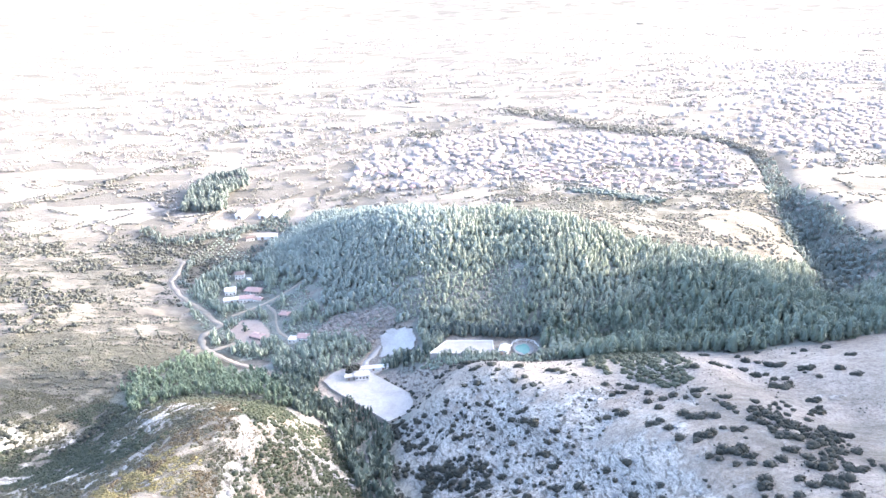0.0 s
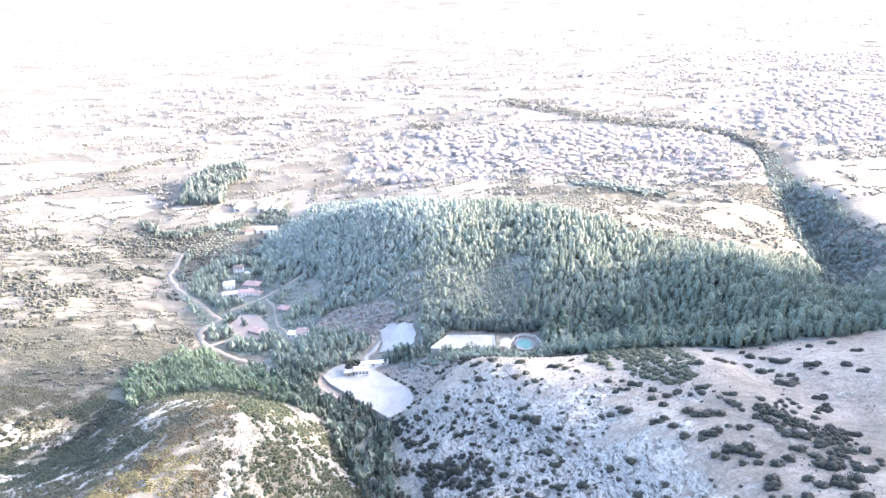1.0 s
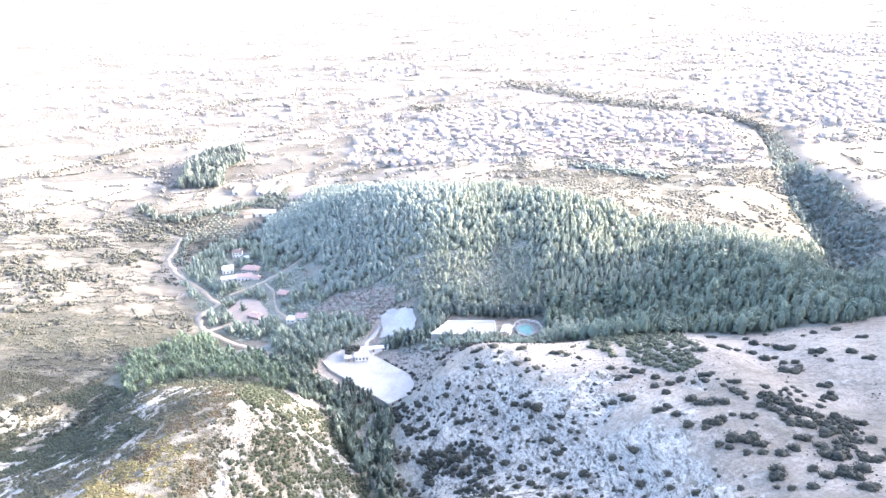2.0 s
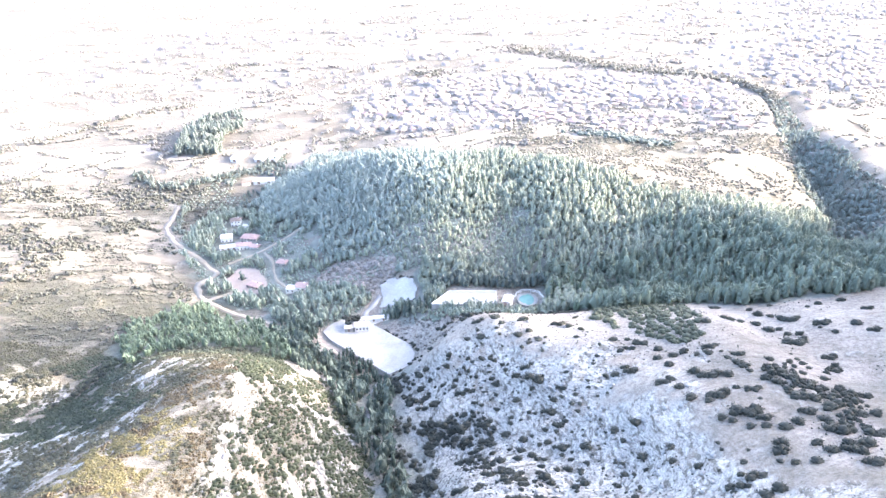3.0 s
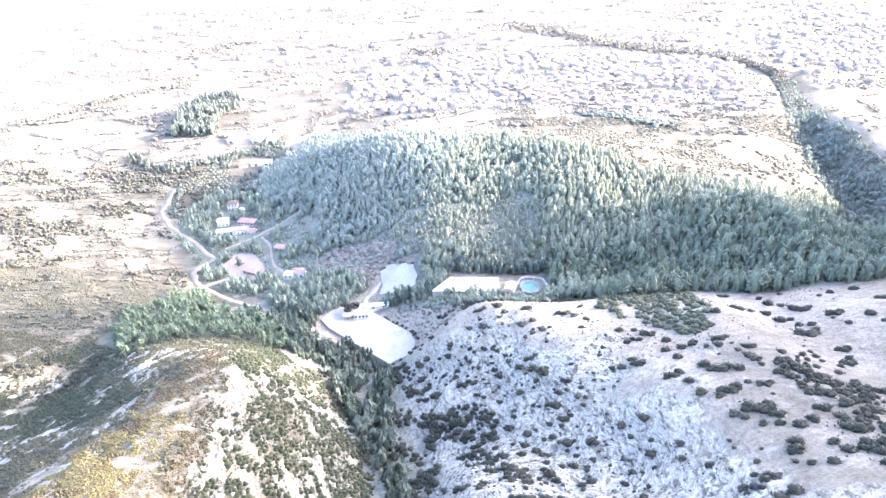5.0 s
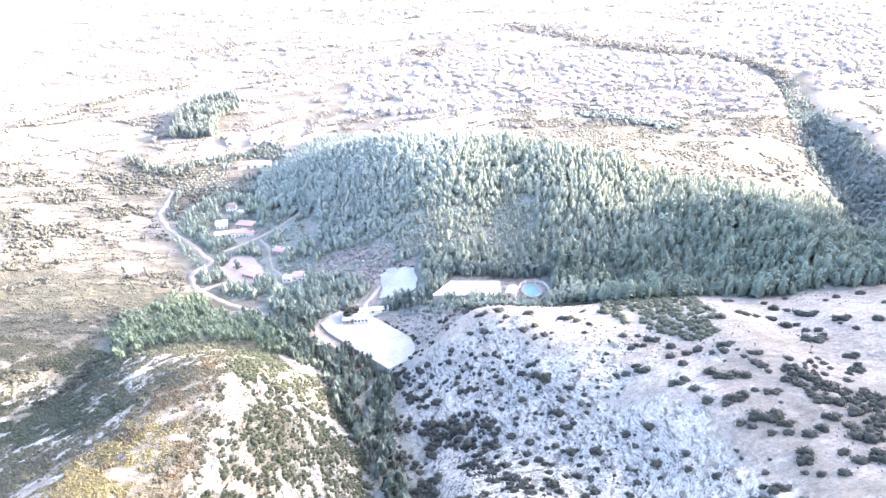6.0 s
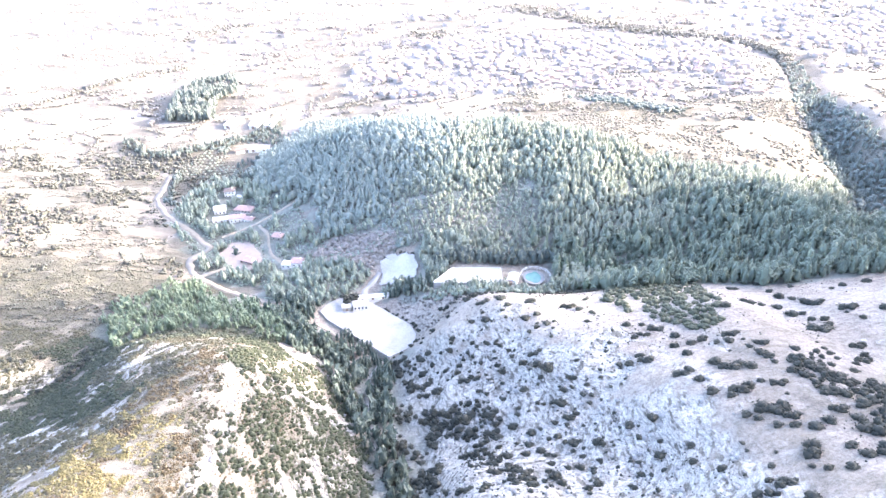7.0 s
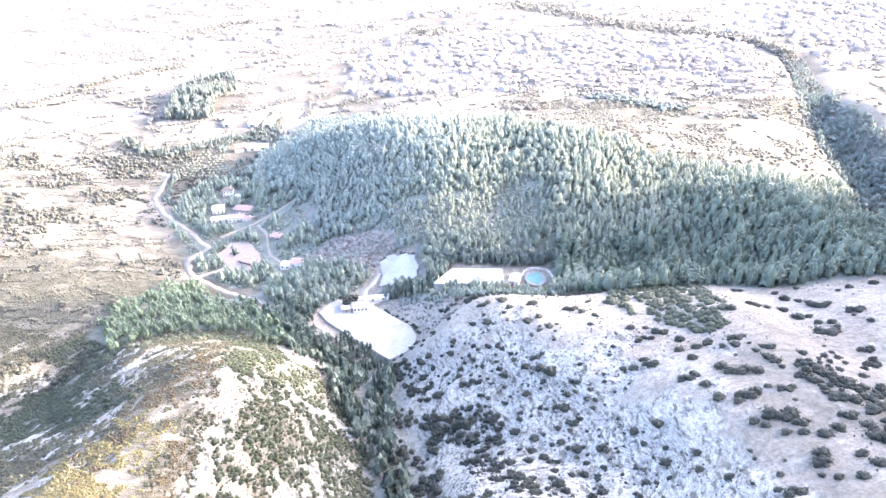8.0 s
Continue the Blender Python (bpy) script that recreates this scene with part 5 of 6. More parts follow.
    x, y = jittered((-224, 330, -78, 460), 3.9)
    wob = (lumps(x, y, 15, 119) - 0.5) * 26 + (lumps(x, y, 5, 120) - 0.5) * 12
    keep = inside(YOUNG_WOOD, x + wob, y + 0.7 * wob) & free_of_ways(x, y, 1) & (lumps(x, y, 9, 34) > 0.2) & (x > -222)
    x, y = pick(keep, x, y)
    stand("young_pines", PINES, x, y, RNG.uniform(3.8, 8.0, len(x)), FRESH, "bright green young pines behind the ridge", "trees")
    # Low bushes between the bare crest and the young wood.
    x, y = jittered((-216, 308, -80, 384), 2.6, 0.48)
    wob = (lumps(x, y, 9, 134) - 0.5) * 16
    keep = inside([(-215, 368), (-207, 342), (-188, 324), (-150, 332), (-126, 345), (-106, 356), (-100, 366), (-106, 370), (-150, 382), (-184, 370)], x + wob, y + wob) & ~inside(YOUNG_WOOD, x, y) & (lumps(x, y, 6, 135) > 0.42)
    x, y = pick(keep, x, y)
    stand("crest_brush", SHRUBS[:3] + LUMPY[:1], x, y, RNG.uniform(1.6, 4.2, len(x)), GREEN_LIT_OAK, "grey-green bushes between the bare crest and the young pines", "scrub", sink=0.3)
    # Greyish brush under the thin trees at the foot of the hill.
    x, y = jittered((-60, 455, 78, 512), 3.0)
    x, y = pick(inside(PINE_WOOD, x, y) & free_of_ways(x, y, 1) & (lumps(x, y, 14, 124) > 0.48), x, y)
    stand("foot_brush", SMALL[::2] + TINY, x, y, RNG.uniform(1.4, 3.2, len(x)), RUST, "greyish brown brush at the foot of the wooded hill", "brush", sink=0.2)
    # Low growth between the trees on the lower part of the hill.
    x, y = jittered((-130, 455, 130, 575), 2.8, 0.48)
    keep = inside(PINE_WOOD, x, y) & free_of_ways(x, y, 1) & (lumps(x, y, 7, 140) > 0.22) & (near_line([(-88, 484), (-50, 466)], x, y + 3) > 12)
    x, y = pick(keep, x, y)
    stand("hill_undergrowth", SMALL[::2] + TINY[:2], x, y, RNG.uniform(1.0, 3.4, len(x)), HAMLET_PINE, "soft green bushes between the pines of the lower hill", "scrub", wide=RNG.uniform(1.8, 3.6, len(x)), sink=0.2)
    # Hedges and rows of trees across the shaded side of the ravine.
    x, y = jittered((340, 520, 520, 800), 3.4)
    rows = lumps(0.7 * x - 0.5 * y, 0.25 * (x + y), 7, 125)
    x, y = pick(inside(RAVINE_SIDES, x, y) & (rows > 0.56) & ~inside(PINE_WOOD, x, y), x, y)
    stand("ravine_hedges", TINY + SMALL[:1], x, y, RNG.uniform(2.0, 4.6, len(x)), OLIVE, "grey-green hedges across the side of the ravine", "hedges", sink=0.2)
    # The pine wood on the hill: haze-blue and close on the shaded side, slender on the sunny top, tall, broad and
    # shade-dark at the foot.
    def hillside(step):
        x, y = jittered((-200, 360, 420, 795), step)
        edge = (lumps(x, y, 16, 35) - 0.5) * 18
        # Glades; the brush glade is widened towards the camera to stay in view.
        glade = (np.hypot((x - 60) / 18, (y - 553) / 5) < 1) | (np.hypot((x + 122) / 19, (y - 532) / 12) < 1) | (near_line([(-88, 484), (-50, 466)], x, y + 3) < 15) | (near_line([(-86, 484), (-48, 466)], x, y + 12) < 9)
        thin = 0.1 + 0.13 * smooth(-70, -40, x) * smooth(85, 55, x) * smooth(462, 474, y) * smooth(512, 500, y)
        keep = inside(PINE_WOOD, x + edge, y + edge * 0.7) & free_of_ways(x, y, 1) & ~glade & (lumps(x, y, 8, 36) > thin) & ~inside(COURT_WOOD, x, y)
        x, y = pick(keep, x, y)
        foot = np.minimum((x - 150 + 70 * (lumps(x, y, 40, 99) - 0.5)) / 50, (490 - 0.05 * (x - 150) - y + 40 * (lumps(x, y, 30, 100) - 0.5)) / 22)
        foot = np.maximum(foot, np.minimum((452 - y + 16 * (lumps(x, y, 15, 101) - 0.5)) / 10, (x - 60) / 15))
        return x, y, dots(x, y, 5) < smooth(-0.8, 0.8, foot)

    x, y, deep = hillside(3.7)
    x, y = pick(~deep, x, y)
    low = smooth(-75, -45, x) * smooth(85, 50, x) * smooth(455, 466, y) * smooth(520, 496, y + 14 * (lumps(x, y, 25, 123) - 0.5))
    tall = RNG.uniform(5.8, 9.6, len(x)) * (0.85 + 0.3 * lumps(x, y, 35, 37)) * (1 - 0.45 * low)
    wide = tall * RNG.uniform(0.85, 1.4, len(x))
    # The haze-coloured trees take over towards the shaded left end.
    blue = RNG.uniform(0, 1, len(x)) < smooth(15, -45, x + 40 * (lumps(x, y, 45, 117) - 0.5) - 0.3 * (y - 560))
    stand("blue_pine_wood", SPARE[3:] + PINES[4:], x[blue], y[blue], tall[blue], HAZED_PINE, "close pines on the shaded end, paled blue-green for haze", "wood", wide=wide[blue] * 1.15, sink=0.6)
    stand("pine_wood", SPARE, x[~blue], y[~blue], tall[~blue], PINE, "dense slender pine wood covering the top of the hill", "wood", wide=wide[~blue], sink=0.6)
    # The foot's larger trees, in needles darkened for the shade there.
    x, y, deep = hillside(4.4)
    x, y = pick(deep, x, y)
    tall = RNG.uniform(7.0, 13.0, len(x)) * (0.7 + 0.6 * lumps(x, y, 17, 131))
    stand("dark_pine_wood", TALL, x, y, tall, SHADE_PINE, "taller broad-crowned green pines at the hill's foot, darkened as in shade", "wood", wide=tall * RNG.uniform(0.85, 1.4, len(x)), sink=0.6)
    # A low strip of trees between the court and the bare hill.
    x, y = jittered((-18, 384, 76, 410), 2.7)
    x, y = pick(inside([(-17, 405), (0, 408), (40, 407), (72, 408), (76, 396), (60, 388), (36, 387), (14, 391), (-6, 398)], x, y) & free_of_ways(x, y, 0.5) & (lumps(x, y, 6, 141) > 0.2), x, y)
    stand("court_front_trees", PINES[:3] + LUMPY[:1] + SPARE[:2], x, y, RNG.uniform(2.4, 5.4, len(x)), HAMLET_PINE, "low blue-green trees and bushes before the court", "trees", wide=RNG.uniform(3.6, 6.0, len(x)), sink=0.2)
    # Trees beside the pool, their bright sunlit green put into the leaf colour.
    x, y = jittered((66, 382, 118, 438), 3.2)
    x, y = pick(inside([(71, 432), (84, 436), (98, 434), (114, 420), (106, 407), (90, 392), (80, 400)], x, y) & free_of_ways(x, y, 1), x, y)
    stand("pool_side_trees", SPARE[1::2] + LUMPY[:1], x, y, RNG.uniform(4.5, 9.0, len(x)), FRESH, "trees beside the pool, coloured a bright sunlit green", "trees", sink=0.2)
    x, y = jittered((-115, 440, -25, 505), 3.4)
    keep = near_line([(-88, 484), (-50, 466)], x, y + 3) < 14
    x, y = pick(keep & (lumps(x, y, 6, 38) > 0.22) & free_of_ways(x, y), x, y)
    stand("brush", SHRUBS, x, y, RNG.uniform(2.4, 5.0, len(x)), RUST, "rusty leafless brush in a glade", "brush", sink=0.3)
    # Bushes on the lit shoulder behind the wood, and in the ravine.
    x, y = jittered((60, 520, 420, 830), 4.6)
    keep = ~inside(PINE_WOOD, x, y) & (lumps(x, y, 30, 39) * 0.6 + lumps(x, y, 9, 40) * 0.4 + 0.2 * inside([(116, 730), (176, 700), (250, 570), (185, 535), (110, 590)], x, y) - 0.12 * inside([(255, 660), (345, 725), (345, 600), (300, 545), (262, 560)], x, y) > 0.48) & (y > 535) & ~inside(RAVINE_SIDES, x, y)
    x, y = pick(keep, x, y)
    stand("shoulder_scrub", SMALL, x, y, RNG.uniform(1.6, 5.0, len(x)), OLIVE, "olive scrub on the sunny shoulder", "scrub", sink=0.2)
    x, y = jittered((270, 430, 560, 950), 3.7)
    d = near_line(RAVINE_LINE, x, y)
    wob = (lumps(x, y, 30, 41) - 0.5) * 40
    keep = ((d < 11) | (inside(RAVINE_SIDES, x + 0.6 * wob, y + wob) & (lumps(x, 1.5 * y, 22, 90) * 0.6 + lumps(x, y, 7, 91) * 0.4 > 0.33))) & (lumps(x, y, 10, 42) > 0.1) & ~inside(PINE_WOOD, x, y)
    x, y = pick(keep, x, y)
    stand("ravine_wood", LUMPY[:1] + SPARE[1::2] + SMALL[1::2], x, y, np.where(near_line(RAVINE_LINE, x, y) < 26, 6.5, 5.0) * RNG.uniform(0.35, 1.3, len(x)), RAVINE_GREEN, "bluish trees filling the ravine", "wood")
    # A belt of trees from the wood across the slope, and trees above the hamlet.
    x, y = jittered((-365, 590, -180, 820), 4.6)
    up = inside([(-262, 736), (-222, 762), (-196, 800), (-176, 760), (-190, 690), (-190, 640), (-215, 640), (-212, 690)], x, y)
    keep = ((near_line(BELT, x, y) < 8 + 7 * (lumps(x, y, 14, 105) - 0.5)) | (up & (lumps(x, y, 12, 106) > 0.3)) | ((near_line(ROADSIDE[:5], x - 9, y) < 5))) & free_of_ways(x, y, 1) & ~inside(PINE_WOOD, x, y)
    x, y = pick(keep, x, y)
    stand("tree_belt", LUMPY[:2] + SPARE[:3], x, y, RNG.uniform(4.0, 7.5, len(x)), GREY_PINE, "blue-green belt of trees above the hamlet", "trees", sink=0.2)
    # A grove of tall trees on the plain.
    x, y = jittered((-360, 795, -255, 990), 4.4)
    keep = inside([(-331, 806), (-346, 890), (-342, 955), (-296, 985), (-271, 907), (-290, 868), (-274, 805)], x, y) & (lumps(x, y, 14, 87) > 0.2)
    x, y = pick(keep, x, y)
    stand("grove", SPARE, x, y, np.where(y < 900, 12.5, 8) * RNG.uniform(0.6, 1.2, len(x)), GREY_PINE, "grove of tall pines standing alone on the plain", "grove")


woodland()


def far_trees():
    # Hedges, orchards and garden trees of the plain; sparser with distance.
    x, y = [], []
    for _ in range(1350):
        cy = 630 + 2900 * RNG.uniform(0, 1) ** 2.1
        cx = RNG.uniform(-0.85, 0.85) * cy
        a = RNG.normal(0, 0.35) + (1.4 if RNG.uniform() < 0.25 else 0)
        n = int(RNG.integers(4, 24))
        t = np.arange(n) * (1.5 + cy / 700)
        bend = RNG.normal(0, 0.012)
        loose = 0.7 + (cy - 630) / 260
        x.append(cx + t * math.cos(a) + RNG.normal(0, loose, n))
        y.append(cy + t * math.sin(a) + bend * t**2 + RNG.normal(0, loose, n))
    x, y = np.concatenate(x), np.concatenate(y)
    keep = (woods(x, y) == 0) & (y > 640) & ((x < -180) | (y > 690)) & free_of_ways(x, y, 2) & (near_line(RAVINE_LINE, x, y) > 20) & ~((np.abs(x - 200) < 60) & (y < 760))
    x, y = pick(keep & ((y > 760) | (dots(x, y, 8) > 0.4)), x, y)
    # Beyond 950 m the hedges take the haze-paled leaves.
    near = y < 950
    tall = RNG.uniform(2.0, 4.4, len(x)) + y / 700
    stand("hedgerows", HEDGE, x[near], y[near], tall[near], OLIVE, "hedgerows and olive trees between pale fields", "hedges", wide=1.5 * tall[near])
    stand("far_hedgerows", HEDGE, x[~near], y[~near], tall[~near], HAZY, "hedgerows far out on the plain, paled for haze", "hedges", wide=1.5 * tall[~near])
    x, y = [], []
    for _ in range(180):
        cy = 700 + 3000 * RNG.uniform(0, 1) ** 1.5
        cx, n, r = RNG.uniform(-0.8, 0.8) * cy, int(RNG.integers(5, 26)), RNG.uniform(5, 26)
        x.append(cx + RNG.normal(0, r * 1.6, n))
        y.append(cy + RNG.normal(0, r * 0.7, n))
    for _ in range(150):
        cy, n = 820 + 1300 * RNG.uniform(0, 1) ** 1.3, int(RNG.integers(5, 30))
        cx = RNG.uniform(-0.5, 0.12) * cy
        t = RNG.uniform(-1, 1, n)
        x.append(cx + t * RNG.uniform(15, 60) + RNG.normal(0, 3, n) + (cy > 1100) * (RNG.uniform() < 0.45) * 0.75 * cy)
        y.append(cy + t * RNG.uniform(-25, 25) + RNG.normal(0, 5, n))
    x, y = np.concatenate(x), np.concatenate(y)
    keep = (woods(x, y) == 0) & free_of_ways(x, y, 2) & ~inside(TOWN, x, y)
    x, y = pick(keep, x, y)
    stand("far_clumps", FAR_CROWN, x, y, RNG.uniform(3.5, 7.5, len(x)) + y / 900, HAZY, "clumps of trees dotted over the plain", "trees")
    # Strips of trees far out on the plain, in the same haze-paled leaves.
    x, y = [], []
    for _ in range(120):
        cy = 1050 + 1900 * RNG.uniform(0, 1) ** 1.4
        cx, n, a = RNG.uniform(-0.68, 0.72) * cy, int(RNG.integers(14, 46)), RNG.normal(0, 0.3)
        t = RNG.uniform(-1, 1, n) * RNG.uniform(20, 90)
        x.append(cx + t * math.cos(a) + RNG.normal(0, 3, n))
        y.append(cy + t * math.sin(a) + 0.004 * t**2 * RNG.normal() + RNG.normal(0, 6, n))
    x, y = np.concatenate(x), np.concatenate(y)
    x, y = pick(~inside(TOWN, x, y) & ~inside(RAVINE_SIDES, x, y), x, y)
    stand("far_tree_strips", HEDGE, x, y, RNG.uniform(3.5, 7, len(x)), HAZY, "strips of trees far out on the plain, paled for haze", "trees")
    line = RIVER
    n = 1500
    seg = RNG.integers(0, len(line) - 1, n)
    t = RNG.uniform(0, 1, n)
    p = np.array(line, float)
    q = p[seg] * (1 - t[:, None]) + p[seg + 1] * t[:, None]
    q += RNG.normal(0, 1, (n, 2)) * np.where(q[:, 1] > 1080, 14, 5)[:, None]
    stand("river_trees", FAR_CROWN, q[:, 0], q[:, 1], RNG.uniform(4, 9, n), OLIVE, "line of trees along a stream through the town", "trees")
    # A dark tongue of trees before the town, a wood among the fields, a strip of trees on the left.
    for name, chain, width, count, label in (("town_edge_trees", [(160, 788), (196, 772), (244, 732)], 7, 170, "blue-green trees at the edge of the town"),
                                             ("field_wood", [(-45, 1176), (-10, 1170)], 16, 120, "small dark wood among the fields"),
                                             ("plain_hedge", [(-560, 822), (-515, 885), (-470, 960), (-420, 1010), (-380, 1030)], 7, 260, "broken line of trees across pale fields"),
                                             ("far_belt", [(-440, 1195), (-404, 1290), (-350, 1300)], 14, 130, "far belt of trees on the plain")):
        p = np.array(chain, float)
        seg, t = RNG.integers(0, len(p) - 1, count), RNG.uniform(0, 1, count)[:, None]
        q = p[seg] * (1 - t) + p[seg + 1] * t + RNG.normal(0, width, (count, 2))
        stand(name, LUMPY if name == "town_edge_trees" else FAR_CROWN, q[:, 0], q[:, 1], RNG.uniform(4, 8, count), GREY_PINE if name == "town_edge_trees" else OLIVE, label, "trees")
    # Rows of an olive yard.
    x, y = np.meshgrid(np.arange(-276, -205, 4.4), np.arange(655, 790, 7.0))
    x, y = (x + RNG.normal(0, 0.5, x.shape)).ravel(), (y + 0.25 * x + 60 + RNG.normal(0, 0.5, y.shape)).ravel()
    keep = free_of_ways(x, y, 1) & (RNG.uniform(0, 1, len(x)) > 0.12) & inside(OLIVE_YARD, x, y)
    x, y = pick(keep, x, y)
    stand("olive_rows", SMALL, x, y, RNG.uniform(2.6, 4.2, len(x)), HAMLET_PINE, "rows of small grey-green olive trees", "orchard")


far_trees()

# ---------------------------------------------------------------- buildings


def box(bm, x0, y0, z0, x1, y1, z1):
    v = [bm.verts.new(p) for p in ((x0, y0, z0), (x1, y0, z0), (x1, y1, z0), (x0, y1, z0), (x0, y0, z1), (x1, y0, z1), (x1, y1, z1), (x0, y1, z1))]
    for q in ((0, 3, 2, 1), (4, 5, 6, 7), (0, 1, 5, 4), (1, 2, 6, 5), (2, 3, 7, 6), (3, 0, 4, 7)):
        bm.faces.new([v[i] for i in q])


def boxed(*sizes):
    bm = bmesh.new()
    for s in sizes:
        box(bm, *s)
    return bm


def roof_shape(w, d, base, rise, over, hip):
    """A tiled roof with eaves of its own thickness, gabled or hipped along x."""
    bm = bmesh.new()
    x, y, t = w / 2 + over, d / 2 + over, 0.22
    inset = min(x * 0.9, y) if hip else 0.0
    low = [bm.verts.new(p) for p in ((-x, -y, base), (x, -y, base), (x, y, base), (-x, y, base))]
    eave = [bm.verts.new((v.co.x, v.co.y, base + t)) for v in low]
    ridge = [bm.verts.new((-x + inset, 0, base + t + rise)), bm.verts.new((x - inset, 0, base + t + rise))]
    bm.faces.new(low[::-1])
    for i in range(4):
        bm.faces.new((low[i], low[(i + 1) % 4], eave[(i + 1) % 4], eave[i]))
    bm.faces.new((eave[0], eave[1], ridge[1], ridge[0]))
    bm.faces.new((eave[2], eave[3], ridge[0], ridge[1]))
    bm.faces.new((eave[1], eave[2], ridge[1]))
    bm.faces.new((eave[3], eave[0], ridge[0]))
    return bm


def walls_with_openings(w, d, h, openings, sink=3.0):
    """Four walls 0.35 m thick; openings (side, along, low, wide, high) go through the front (y-) or back (y+) wall."""
    bm, t = bmesh.new(), 0.35
    for side in (-1, 1):
        holes = [(a - wd / 2, a + wd / 2, lo, lo + hi) for s, a, lo, wd, hi in openings if s == side]
        xs = sorted({-w / 2, -w / 2 + t, w / 2 - t, w / 2, *(v for c in holes for v in c[:2])})
        zs = sorted({-sink, h, *(v for c in holes for v in c[2:])})
        y0, y1 = (-d / 2, -d / 2 + t) if side < 0 else (d / 2 - t, d / 2)
        for x0, x1 in zip(xs, xs[1:]):
            for z0, z1 in zip(zs, zs[1:]):
                if not any(a <= (x0 + x1) / 2 <= b and lo <= (z0 + z1) / 2 <= hi for a, b, lo, hi in holes):
                    box(bm, x0, y0, z0, x1, y1, z1)
    for x0, x1 in ((-w / 2, -w / 2 + t), (w / 2 - t, w / 2)):
        box(bm, x0, -d / 2 + t, -sink, x1, d / 2 - t, h)
    bmesh.ops.remove_doubles(bm, verts=bm.verts[:], dist=0.002)
    return bm


def house(name, w, d, h, rise, wall, roof, label, category="house", hip=False, openings=(), flat=False, chimney=True, group="", sink=3.0):
    """A house round its own origin: walls, roof, windows and doors, chimney."""
    base = tagged(new(name), label, category, group)
    part("wall", walls_with_openings(w, d, h, openings, sink), wall, base)
    if flat:
        top = part("flat_roof", boxed((-w / 2 + 0.36, -d / 2 + 0.36, h - 0.5, w / 2 - 0.36, d / 2 - 0.36, h - 0.2)), roof, base)
    else:
        top = part("roof", roof_shape(w, d, h, rise, 0.5, hip), roof, base)
        if not hip:
            bm = bmesh.new()
            for x in (-w / 2, w / 2 - 0.35):
                a = [bm.verts.new((x + e, y, z)) for e in (0, 0.35) for y, z in ((-d / 2, h), (d / 2, h), (0, h + rise * 0.9))]
                bm.faces.new((a[0], a[2], a[1]))
                bm.faces.new((a[3], a[4], a[5]))
                for i, j in ((0, 1), (1, 2), (2, 0)):
                    bm.faces.new((a[i], a[j], a[j + 3], a[i + 3]))
            part("gable", bm, wall, base)
    if chimney:
        part("chimney", boxed((w * 0.22, 0.4, h, w * 0.22 + 0.7, 1.1, h + rise + 0.9)), wall, top)
    for s, a, lo, wd, hi in openings:
        y = s * (d / 2 - 0.2)
        if lo > 0.3:
            pane = part("window", boxed((a - wd / 2, y - 0.03, lo, a + wd / 2, y + 0.03, lo + hi)), GLAZING, base)
            part("sill", boxed((a - wd / 2 - 0.1, s * (d / 2 + 0.05) - 0.1, lo - 0.12, a + wd / 2 + 0.1, s * (d / 2 + 0.05) + 0.1, lo - 0.005)), LIME, pane)
        else:
            part("door", boxed((a - wd / 2, y - 0.04, lo, a + wd / 2, y + 0.04, lo + hi)), WOOD, base)
    return base


def put(ob, x, y, z, turn):
    ob.matrix_basis = pose(x, y, z, 0, 0, turn)
    return ob


def row_of(n, w, low, wide, high, side=-1):
    return [(side, -w / 2 + w * (i + 0.5) / n, low, wide, high) for i in range(n)]


